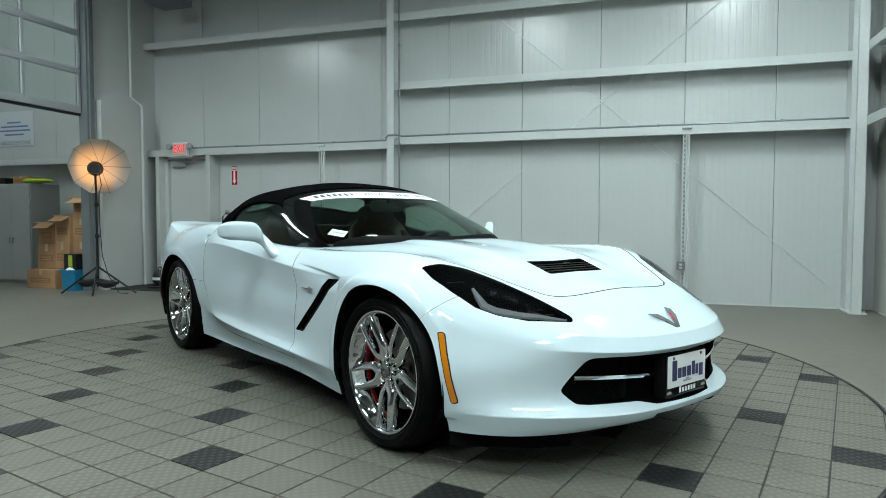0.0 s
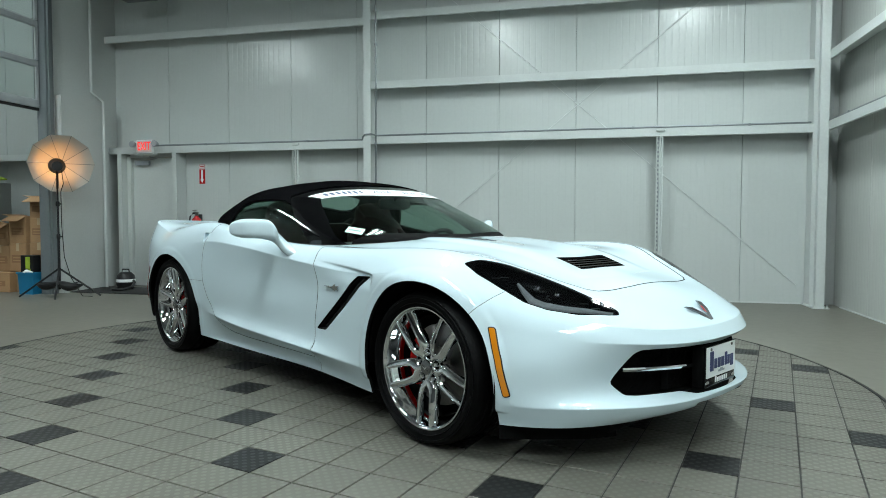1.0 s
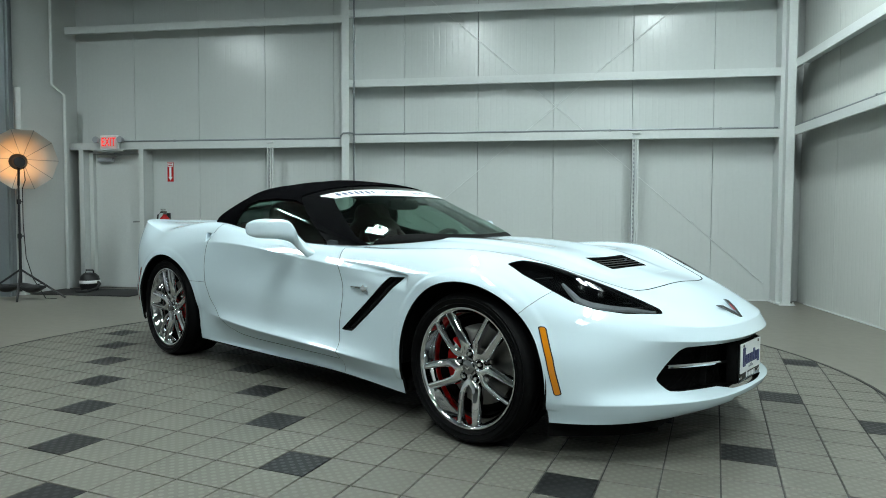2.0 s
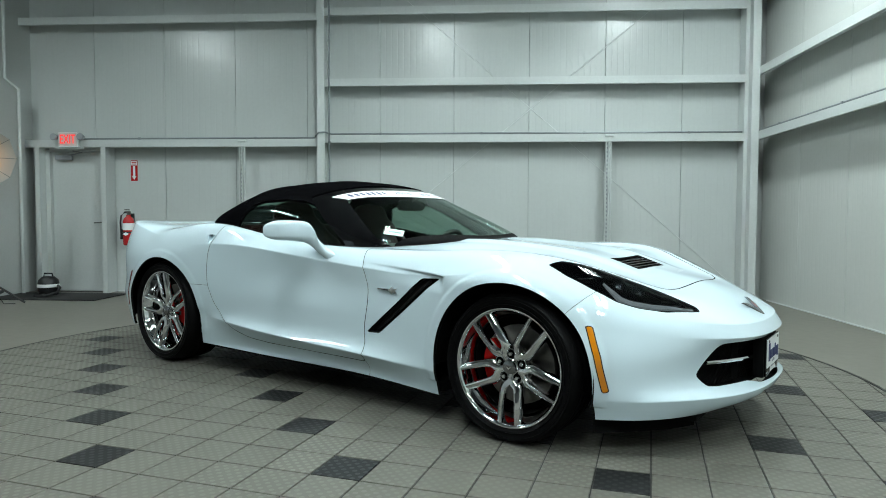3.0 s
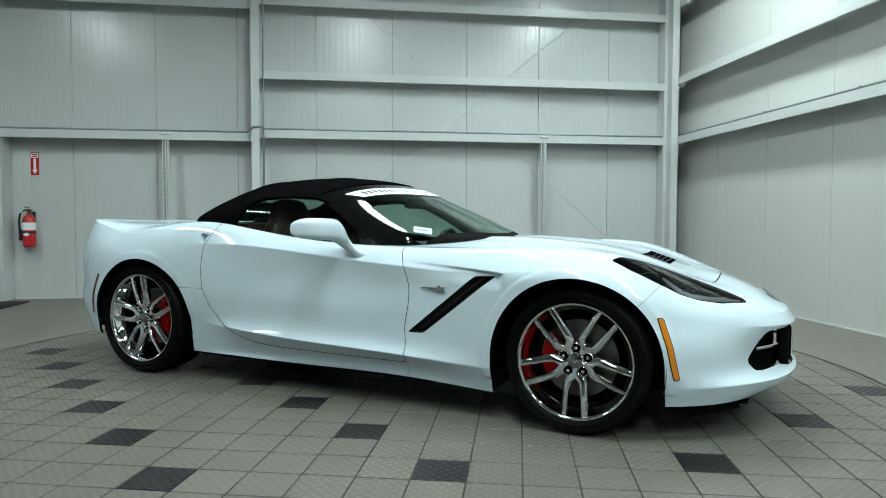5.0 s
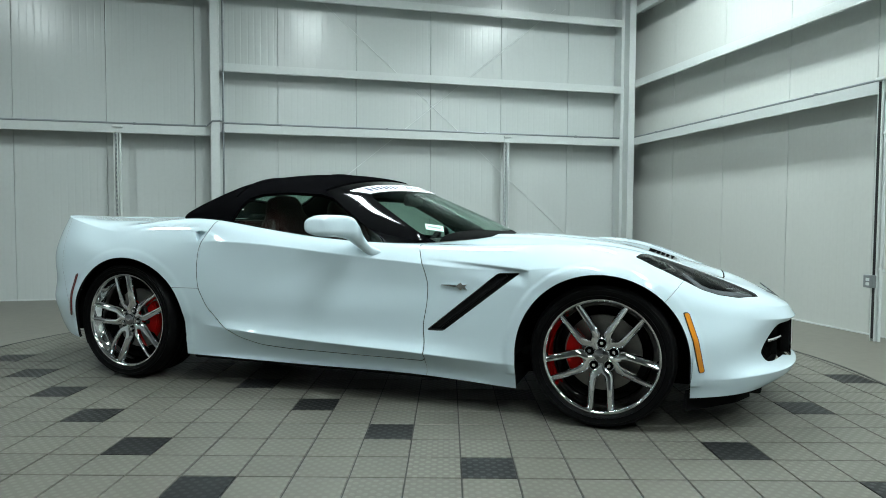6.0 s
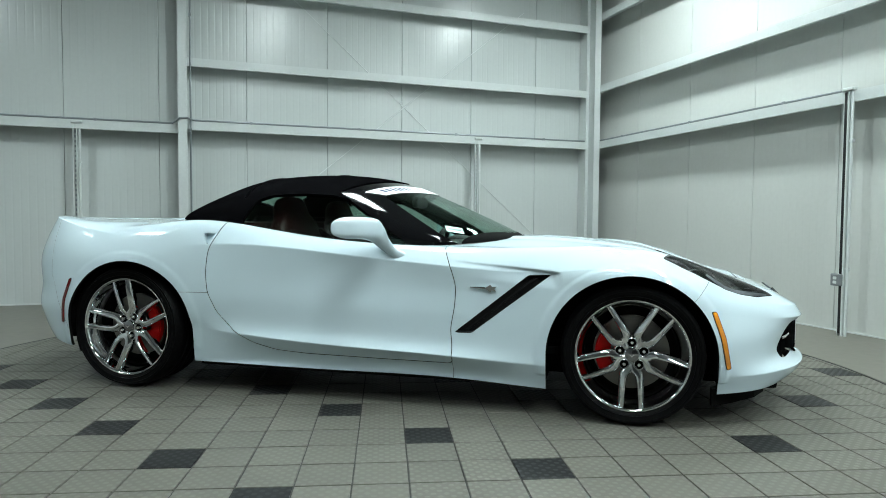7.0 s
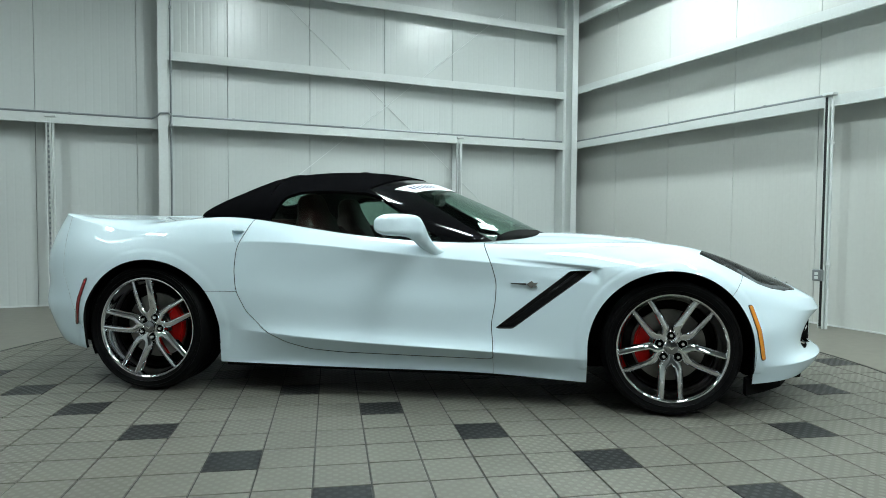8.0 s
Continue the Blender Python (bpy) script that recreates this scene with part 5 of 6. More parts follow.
def grille():
    n = 24
    g = []
    ys = [-.535 + 1.07 * i / n for i in range(n + 1)]
    vs, fs = [], []
    for y in ys:
        vs += [(front_x(y) - .075, y, .235), (front_x(y) - .075, y, .475)]
    for i in range(n):
        fs.append((2 * i, 2 * i + 2, 2 * i + 3, 2 * i + 1))
    gr = part("grille", (vs, fs), M["underbody"], car, "black air intake with a chrome bar")
    # fine mesh of slanting wires in front of the opening's back
    wires = []
    for k in range(-24, 25):
        for s in (-1, 1):
            y = k * .026
            p, q = (y - s * .09, .272), (y + s * .09, .462)
            if max(abs(p[0]), abs(q[0])) < .50:
                wires.append(tube([(front_x(p[0]) - .052, p[0], p[1]), (front_x((p[0] + q[0]) / 2) - .052, (p[0] + q[0]) / 2, (p[1] + q[1]) / 2), (front_x(q[0]) - .052, q[0], q[1])], .0022, 4, False))
    part("mesh", join(*wires), M["underbody"], gr, "fine black grille mesh")
    for sd in (-1, 1):
        pts = [(front_x(y) - .012, sd * y, .382 - .045 * (.51 - y)) for y in np.linspace(.505, .13, 12)]
        vs, fs = [], []
        for p in pts:
            for dx, dz in ((-.02, -.006), (.004, -.008), (.008, 0), (.004, .006), (-.02, .006)):
                vs.append((p[0] + dx, p[1], p[2] + dz))
        for i in range(len(pts) - 1):
            for k in range(5):
                j = (k + 1) % 5
                f = (i * 5 + k, i * 5 + j, (i + 1) * 5 + j, (i + 1) * 5 + k)
                fs.append(f)
        part("grille_bar", (vs, fs), M["chrome"], gr, "slim chrome bar across the intake")
        part("intake_rib", prism([(front_x(.30) - .045, .28), (front_x(.30) - .02, .28), (front_x(.30) - .02, .455), (front_x(.30) - .045, .455)], sd * .285 - .003, sd * .285 + .003, "y"), M["underbody"], gr, smooth=False)
    ys = np.linspace(-.50, .50, 21)
    part("intake_floor", prism([(front_x(y) - .035, y) for y in ys] + [(.60, .50), (.60, -.50)], .246, .261, "z"), M["underbody"], gr, smooth=False)
    # plate on its bracket
    part("plate_bracket", box(.826, .872, -.150, .150, .268, .444, .010), M["underbody"], gr, "black plate bracket")
    pl = part("dealer_plate", box(.873, .8805, -.142, .142, .272, .440, .004), M["gloss_black"], gr, "dealer plate with lettering as plain marks")
    part("plate_face", box(.881, .884, -.137, .137, .312, .437, .003), M["white"], pl, "white plate face", smooth=False)
    # unlettered marks: one tall initial and a row of short strokes
    marks = [(-.118, -.085, .338, .418), (-.075, -.05, .345, .385), (-.040, -.012, .345, .385), (-.002, .026, .345, .385), (.036, .058, .345, .400), (.066, .086, .345, .385), (.096, .124, .335, .385)]
    for a, b, c, d in marks:
        part("plate_mark", box(.8845, .8855, a * .92, b * .92, c, d, .002, 1), M["ink"], pl, smooth=False)
    part("plate_emblem", prism([(-.03, .326), (.03, .326), (.03, .334), (.012, .334), (.012, .340), (-.012, .340), (-.012, .334), (-.03, .334)], .8845, .8855, "x"), M["greyink"], pl, smooth=False)
    for y in (-.125, .125):
        part("plate_mark", prism([(y - .016, .288), (y + .016, .288), (y + .016, .296), (y + .006, .300), (y - .006, .300), (y - .016, .296)], .8807, .882, "x"), M["chrome"], pl, smooth=False)
    for k in range(6):
        y = -.052 + k * .021
        part("plate_mark", box(.8807, .882, y, y + .013, .285, .303 if k else .309), M["white"], pl, smooth=False)
    for y in (-.10, .10):
        part("plate_screw", moved(lathe([(0, .004), (.006, .003), (.007, 0)], 12, "x"), Matrix.Translation((.8842, y, .427))), M["disc"], pl)


grille()


def v_badge(name, m, s, parent, label):
    """A flattened V of two wings, plain chrome."""
    pts = [(x * s, y * s) for x, y in [(-1.0, .40), (-.50, .30), (-.10, -.10), (0, -.35), (.14, -.05), (.40, .62), (.66, .50), (.62, .12), (.30, -.30), (.06, -.62), (-.14, -.52), (-.40, -.06)]]
    n = len(pts)
    vs = [(x, y, 0) for x, y in pts] + [(x * .93, y * .93 - .01 * s, .006) for x, y in pts]
    fs = [tuple(range(n, 2 * n))] + [(i, (i + 1) % n, n + (i + 1) % n, n + i) for i in range(n)]
    return part(name, moved((vs, fs), m), M["dark_chrome"], parent, label, smooth=False)


def badges():
    sk = half_skin()
    p, n = surf(sk, .795, .0)
    n = Vector((.62, 0, .78))
    m = Matrix.Translation(p + n * .002) @ Matrix((( -.0, -.78, .62, 0), (1, 0, 0, 0), (0, .62, .78, 0), (0, 0, 0, 1)))
    v_badge("nose_badge", m, .105, car, "chrome winged badge on the nose")
    part("badge_stone", moved(([(.01, -.004, .0065), (.024, .03, .0065), (.034, .028, .0065), (.022, -.012, .0065)], [(0, 3, 2, 1)]), m), M["red"], car, smooth=False)
    for sd in (-1, 1):
        k = np.argmin((sk.V[:, 0] + .66) ** 2 + (sk.V[:, 2] - .615) ** 2 + (sk.V[:, 1] < .5) * 9)
        y = float(sk.V[k, 1]) + .003
        b = part("fender_badge", mir(prism([(-.690, .617), (-.664, .635), (-.654, .624), (-.632, .627), (-.644, .614), (-.634, .602), (-.656, .607), (-.664, .597)], y - .004, y + .006), sd), M["chrome"], car, "small chrome badge on the fender", smooth=False)
        part("badge_spear", mir(tube([(-.765, y - .002, .6195), (-.69, y + .001, .618)], [.0025, .006], 6), sd), M["chrome"], b)
        # side markers follow the wheel openings
        for nm, outline, mt, lab in (("front_marker", [(.345, .538), (.364, .535), (.404, .42), (.432, .282), (.414, .280), (.385, .42)], "amber", "amber front side marker"),
                                     ("rear_marker", [(-3.052, .600), (-3.034, .604), (-3.075, .49), (-3.098, .355), (-3.118, .352), (-3.096, .49)], "red_lens", "dark red rear side marker")):
            piece = sk.keep(on_flank(poly_field(round_poly(outline, .004), 0, 2))).shifted(.004).edged(.006)
            skin_part(nm, piece if sd > 0 else piece.mirrored(), M[mt], car, lab)
            rim = sk.keep(on_flank(poly_field(round_poly(outline, .004), 0, 2, .004))).shifted(.0015)
            skin_part("marker_frame", rim if sd > 0 else rim.mirrored(), M["black"], car)


badges()


def loft(sections, n=20, p=2.6):
    """Super-elliptic rings along a path: (centre, half width vector, half height vector)."""
    vs, fs = [], []
    for c, u, w in sections:
        c, u, w = Vector(c), Vector(u), Vector(w)
        for k in range(n):
            a = 2 * math.pi * k / n
            x, y = math.cos(a), math.sin(a)
            vs.append(tuple(c + u * (math.copysign(abs(x) ** (2 / p), x)) + w * (math.copysign(abs(y) ** (2 / p), y))))
    for i in range(len(sections) - 1):
        for k in range(n):
            j = (k + 1) % n
            fs.append((i * n + k, i * n + j, (i + 1) * n + j, (i + 1) * n + k))
    fs.append(tuple(range(n - 1, -1, -1)))
    fs.append(tuple((len(sections) - 1) * n + k for k in range(n)))
    return vs, fs


def smooth_sections(secs, m=5):
    """More rings between the given ones."""
    k = list(range(len(secs)))
    q = np.linspace(0, len(secs) - 1, (len(secs) - 1) * m + 1)
    cols = []
    for a in range(3):
        for c in range(3):
            cols.append(hermite(k, [s[a][c] for s in secs], q))
    return [((r[0], r[1], r[2]), (r[3], r[4], r[5]), (r[6], r[7], r[8])) for r in zip(*cols)]


def mirror_housing(sd, door):
    secs = [((-1.150, .790, .766), (.055, .030, -.015), (.004, .012, .026)),
            ((-1.180, .822, .786), (.046, .030, -.018), (.004, .008, .030)),
            ((-1.212, .858, .830), (.042, .020, -.016), (.006, .004, .037)),
            ((-1.245, .892, .880), (.050, -.004, -.004), (.004, .002, .046)),
            ((-1.280, .935, .901), (.068, -.022, 0), (.002, 0, .054)),
            ((-1.325, .990, .904), (.068, -.026, 0), (0, 0, .054)),
            ((-1.350, 1.028, .903), (.060, -.024, 0), (0, 0, .044)),
            ((-1.362, 1.046, .902), (.040, -.018, 0), (0, 0, .030)),
            ((-1.366, 1.050, .902), (.016, -.008, 0), (0, 0, .010))]
    o = part("door_mirror", mir(loft(smooth_sections(secs), 32, 3.0), sd), M["paint"], door, "white body-coloured door mirror")


for sd_, d_ in ((-1, door_obs[0]), (1, door_obs[1])):
    mirror_housing(sd_, d_)


# ---------------------------------------------------------------- the car: cabin
def cabin():
    part("cabin_tub", join(box(-2.25, -.70, -.74, .74, .17, .20), box(-2.25, -.70, .70, .74, .20, .80), box(-2.25, -.70, -.74, -.70, .20, .80), box(-2.30, -2.22, -.70, .70, .20, .93), box(-.74, -.68, -.62, .62, .20, .80)), M["dash"], car, "dark cabin floor and walls", smooth=False)
    part("rear_shelf", box(-2.60, -2.16, -.52, .52, .86, .90, .012), M["dash"], car, "dark shelf behind the seats")
    dash = smooth_sections([((-.70, 0, .765), (0, .50, 0), (.01, 0, .03)), ((-.82, 0, .785), (0, .62, 0), (.01, 0, .035)), ((-1.0, 0, .785), (0, .675, 0), (.01, 0, .045)), ((-1.12, 0, .755), (0, .68, 0), (.03, 0, .06)), ((-1.17, 0, .69), (0, .68, 0), (.05, 0, .06))], 4)
    part("dashboard", loft(dash, 28, 5), M["dash"], car, "dark padded dashboard")
    part("instrument_hood", loft(smooth_sections([((-.95, .37, .815), (0, .16, 0), (0, 0, .02)), ((-1.08, .37, .825), (0, .17, 0), (0, 0, .032)), ((-1.13, .37, .820), (0, .165, 0), (0, 0, .026))], 4), 20, 3), M["dash"], car)
    part("centre_console", box(-1.95, -1.10, -.12, .12, .22, .52, .03), M["dash"], car, "dark centre console")
    for y in (-.37, .37):
        sx = -.03
        s = part("seat", loft(smooth_sections([((-1.16 + sx, y, .37), (0, .22, 0), (.01, 0, .05)), ((-1.30 + sx, y, .39), (0, .26, 0), (0, 0, .075)), ((-1.62 + sx, y, .37), (0, .26, 0), (0, 0, .08)), ((-1.78 + sx, y, .38), (0, .24, 0), (0, 0, .09))], 4), 24, 3.5), M["seat"], car, "red-brown leather bucket seat")
        back = smooth_sections([((-1.76 + sx, y, .38), (0, .25, 0), (.075, 0, .02)), ((-1.80 + sx, y, .55), (0, .27, 0), (.085, 0, .02)), ((-1.86 + sx, y, .76), (0, .27, 0), (.08, 0, .02)), ((-1.91 + sx, y, .90), (0, .235, 0), (.07, 0, .02)), ((-1.93 + sx, y, .97), (0, .165, 0), (.06, 0, .02)), ((-1.94 + sx, y, 1.03), (0, .15, 0), (.052, 0, .015)), ((-1.945 + sx, y, 1.065), (0, .115, 0), (.035, 0, .01)), ((-1.945 + sx, y, 1.075), (0, .06, 0), (.015, 0, .005))], 5)
        part("backrest", loft(back, 28, 3.2), M["seat"], s, "red-brown leather backrest with fixed headrest")
        for e in (-1, 1):
            part("bolster", loft(smooth_sections([((-1.70 + sx, y + e * .225, .42), (0, .045, 0), (.06, 0, .03)), ((-1.73 + sx, y + e * .235, .58), (0, .05, 0), (.085, 0, .02)), ((-1.80 + sx, y + e * .215, .78), (0, .045, 0), (.07, 0, .02)), ((-1.86 + sx, y + e * .18, .88), (0, .025, 0), (.04, 0, .01))], 4), 16, 2.4), M["seat"], s)
    part("rear_trim", box(-2.16, -2.04, -.66, .66, .60, .93, .03), M["seat"], car, "red-brown leather trim behind the seats")
    # low roll hoops behind the seats
    for y in (-.37, .37):
        part("roll_hoop", tube([(-2.10, y - .19, .82), (-2.12, y - .17, .90), (-2.13, y - .10, .94), (-2.13, y + .10, .94), (-2.12, y + .17, .90), (-2.10, y + .19, .82)], .025, 12), M["dash"], car, "dark padded roll hoop")
    # steering wheel
    m = Matrix.Translation((-1.25, .37, .725)) @ Matrix.Rotation(radians(-66), 4, "Y")
    ring = [(.175 + .016 * math.cos(a), .016 * math.sin(a)) for a in np.linspace(0, 2 * math.pi, 13)[:-1]]
    w = part("steering_wheel", moved(lathe(ring, 48, "z", True), m), M["dash"], car, "black leather steering wheel")
    part("boss", moved(lathe([(0, .022), (.04, .020), (.058, .008), (.055, -.03), (.03, -.12)], 28), m), M["black"], w)
    for a in (200, 340, 90):
        c, s = math.cos(radians(a)), math.sin(radians(a))
        part("wheel_spoke", moved(tube([(.05 * c, .05 * s, 0), (.168 * c, .168 * s, 0)], [.018, .012], 8), m), M["dash"], w)
    # interior mirror on its stalk
    rm = part("interior_mirror", loft(smooth_sections([((-1.255, -.125, 1.055), (.012, 0, 0), (0, 0, .02)), ((-1.262, -.10, 1.055), (.02, 0, 0), (0, 0, .034)), ((-1.27, 0, 1.056), (.022, 0, 0), (0, 0, .037)), ((-1.262, .10, 1.055), (.02, 0, 0), (0, 0, .034)), ((-1.255, .125, 1.055), (.012, 0, 0), (0, 0, .02))], 4), 16, 3), M["black"], car, "black interior mirror")
    part("stalk", tube([(-1.255, 0, 1.08), (-1.21, 0, 1.112)], .010, 8), M["black"], rm)


cabin()


def screen_at(x, y):
    """A point of the windscreen over (x, y) in plan, with its normal."""
    def at(x, y):
        n = float(hermite([.6, .95, 1.35, 1.7, 2.1, 2.35, 2.69], [2.0, 1.95, 2.25, 2.45, 2.3, 1.9, 1.7], -x))
        c = min(.9999, abs(y) / float(base_y(x)))
        zb = float(base_z(x))
        return Vector((x, y, zb + (float(roof_z(x)) - zb) * (1 - c ** n) ** (1 / n)))
    p = at(x, y)
    return p, (at(x + .01, y) - p).cross(at(x, y + .01) - p).normalized()


def screen_extras():
    off = lambda V: V[:, 0] + 1.325 + .17 * (np.abs(V[:, 1]) / .54) ** 2      # distance below the header
    strip = screen_skin.keep(lambda V: np.max([.062 - off(V), off(V) - .165, np.abs(V[:, 1]) - .545 + (off(V) - .06) * .3], axis=0)).shifted(.0035)
    b = skin_part("screen_banner", strip.plus(strip.mirrored()), M["white"], car, "white dealer banner with lettering as plain marks")
    # a row of word bars
    words = [(-.48, -.25, "ink", 1.0), (.0, .17, "ink", .85), (.21, .36, "ink", .85), (.39, .47, "ink", .85)]
    me = text_mesh("2016", .056, .0)
    me.materials.append(M["ink"])
    for v in me.vertices:
        y, o = v.co.x * 1.25 - .13, .112 - v.co.y
        p, n = screen_at(o - 1.325 - .17 * (abs(y) / .54) ** 2, y)
        v.co = p + n * .006
    ob = new("banner_year", me)
    ob.parent = b
    for a, c, mt, h in words:
        n = max(3, int((c - a) / .030))
        for i in range(n):
            y0 = a + (c - a) * i / n
            y1 = y0 + (c - a) / n * .62
            hh = h * (1.25 if i == 0 else 1.0)
            d0, d1 = .118 - .030 * hh, .118 + .022 * h
            f = lambda V, y0=y0, y1=y1, d0=d0, d1=d1: np.max([d0 - off(V), off(V) - d1, y0 - V[:, 1], V[:, 1] - y1], axis=0)
            whole = strip.plus(strip.mirrored())
            bit = whole.keep(f)
            if len(bit.F):
                skin_part("banner_mark", bit.shifted(.0012), M[mt], b)
    # paper card standing on the dashboard behind the glass
    p, n = screen_at(-.905, -.570)
    u = (screen_at(-.945, -.595)[0] - screen_at(-.865, -.545)[0]).normalized()
    n = (n - u * n.dot(u)).normalized()
    w = n.cross(u)
    m = Matrix(((w.x, -u.x, n.x, p.x - n.x * .014), (w.y, -u.y, n.y, p.y - n.y * .014), (w.z, -u.z, n.z, p.z - n.z * .014), (0, 0, 0, 1)))
    c = part("dash_card", moved(box(-.028, .028, -.05, .05, -.001, .001), m), M["white"], car, "white paper card behind the windscreen", smooth=False)
    part("card_mark", moved(box(-.006, .006, -.036, .036, .0012, .002), m), M["greyink"], c, smooth=False)
    # seams of the soft top
    for xs, t0 in ((-1.70, .80), (-2.10, .50)):
        vs = []
        for t in np.linspace(t0, math.pi / 2, 24):
            n = 2.35
            vs.append((xs, float(base_y(xs)) * math.cos(t) ** (2 / n), float(base_z(xs)) + float(roof_z(xs) - base_z(xs)) * math.sin(t) ** (2 / n) + .0075))
        vs = vs + [(x, -y, z) for x, y, z in vs[-2::-1]]
        part("top_seam", tube(vs, .004, 6), M["cloth"], car)


screen_extras()


# ---------------------------------------------------------------- next bay and corner: cabinet, cartons, studio light
def cabinet():
    x0, x1, y0, y1, h = -8.95, -8.21, 7.80, 8.32, 1.50
    c = empty("storage_cabinet", pose(0, 0, 0), "grey steel two-door storage cabinet against the wall", "cabinet")
    part("body", join(box(x0, x1, y0 + .02, y1, .03, h, .006, 1), box(x0 + .02, x1 - .02, y0 + .04, y1, 0, .03)), M["cabinet"], c, smooth=False)
    xm = (x0 + x1) / 2
    for a, b in ((x0 + .008, xm - .002), (xm + .002, x1 - .008)):
        d = part("cabinet_door", box(a, b, y0, y0 + .019, .05, h - .02, .003, 1), M["cabinet"], c, smooth=False)
        hx = xm - .035 if a < xm - .1 else xm + .035
        part("handle", join(box(hx - .012, hx + .012, y0 - .018, y0, .67, .69, .003, 1), box(hx - .008, hx + .008, y0 - .022, y0 - .012, .60, .69, .003, 1)), M["jamb"], d, "dark latch handle", smooth=False)
    for z in (.35, 1.2):
        part("hinge", box(x1 - .008, x1 + .004, y0 + .002, y0 + .02, z, z + .06), M["cabinet"], c, smooth=False)


M["cabinet"] = mat("grey_cabinet_enamel", (0.30, 0.32, 0.31), 0.45, 0.0, 0.05, 3, 60, 0.01)
cabinet()


def carton(x0, x1, y0, y1, z0, z1, opened=False, turn=0.0, group="stacked cartons"):
    """A corrugated box with tape and a printed panel; an open one has its flaps spread."""
    w, d, h = x1 - x0, y1 - y0, z1 - z0
    m = pose((x0 + x1) / 2, (y0 + y1) / 2, z0, 0, 0, turn)
    b = empty("carton", m, "open brown cardboard carton in the stack" if opened else "closed brown cardboard carton in the stack", "cardboard box", group)
    t = .006
    if opened:
        vf = join(box(-w / 2, w / 2, -d / 2, -d / 2 + t, 0, h), box(-w / 2, w / 2, d / 2 - t, d / 2, 0, h), box(-w / 2, -w / 2 + t, -d / 2 + t, d / 2 - t, 0, h), box(w / 2 - t, w / 2, -d / 2 + t, d / 2 - t, 0, h), box(-w / 2 + t, w / 2 - t, -d / 2 + t, d / 2 - t, 0, t))
        part("case", vf, M["card"], b, smooth=False)
        for nm, vv, mm in (("flap", box(-w / 2, w / 2, -d * .45, 0, 0, .004), pose(0, -d / 2, h, 28, 0, 0)), ("flap", box(-w / 2, w / 2, 0, d * .45, 0, .004), pose(0, d / 2, h, 50, 0, 0)), ("flap", box(-w * .42, 0, -d / 2, d / 2, 0, .004), pose(-w / 2, 0, h, 0, 12, 0))):
            part(nm, moved(vv, mm), M["card"], b, smooth=False)
    else:
        part("case", box(-w / 2, w / 2, -d / 2, d / 2, 0, h, .006, 1), M["card"], b, smooth=False)
        part("tape", join(box(-.025, .025, -d / 2 - .001, d / 2 + .001, h, h + .001), box(-.025, .025, -d / 2 - .0012, -d / 2 - .0002, h * .72, h)), M["tape"], b, smooth=False)
    part("print", join(box(-w * .36, w * .36, -d / 2 - .0012, -d / 2 - .0002, h * .30, h * .58)), M["cardprint"], b, "darker printed panel", smooth=False)
    for k in range(2):
        part("print_line", box(-w * .30, w * .25, -d / 2 - .0022, -d / 2 - .0013, h * (.36 + .1 * k), h * (.40 + .1 * k)), M["card"], b, smooth=False)
    return b


M["cardprint"] = mat("carton_print", (0.25, 0.135, 0.065), 0.8, 0.0, 0.1, 8, 120, 0.02)
carton(-7.77, -7.22, 7.36, 7.78, 0.0, .262, turn=-3)
carton(-7.20, -6.93, 7.42, 7.78, 0.0, .272)
carton(-6.92, -6.66, 7.55, 7.88, 0.0, .30)
carton(-7.67, -7.36, 7.46, 7.78, .264, .615, turn=4)
carton(-7.345, -7.06, 7.46, 7.78, .274, .645, turn=-3)
carton(-7.03, -6.76, 7.47, 7.79, .302, .655, turn=5)
carton(-7.65, -7.39, 7.47, 7.76, .617, .90, True, 3)
carton(-7.35, -7.06, 7.47, 7.78, .647, 1.00, True, -4)
carton(-7.03, -6.75, 7.48, 7.78, .657, .98, turn=2)
carton(-7.01, -6.72, 7.47, 7.77, .982, 1.25, True, -2)
carton(-8.72, -8.40, 7.95, 8.20, 1.502, 1.62, group="cartons on the cabinet")
thing("cloth_bundle", loft(smooth_sections([((-8.44, 7.92, 1.53), (0, .04, 0), (0, 0, .02)), ((-8.36, 7.93, 1.545), (0, .09, 0), (0, 0, .038)), ((-8.2, 7.92, 1.54), (0, .08, 0), (0, 0, .035)), ((-8.05, 7.95, 1.545), (0, .085, 0), (0, 0, .03)), ((-7.9, 7.94, 1.53), (0, .03, 0), (0, 0, .012))], 5), 16, 2.2), M["green"], "crumpled yellow-green cloth bundle on the cabinet", "cloth")
thing("dark_case", box(-8.98, -8.82, 7.9, 8.1, 1.502, 1.60, .015), M["black"], "small black case on top of the cabinet", "case")


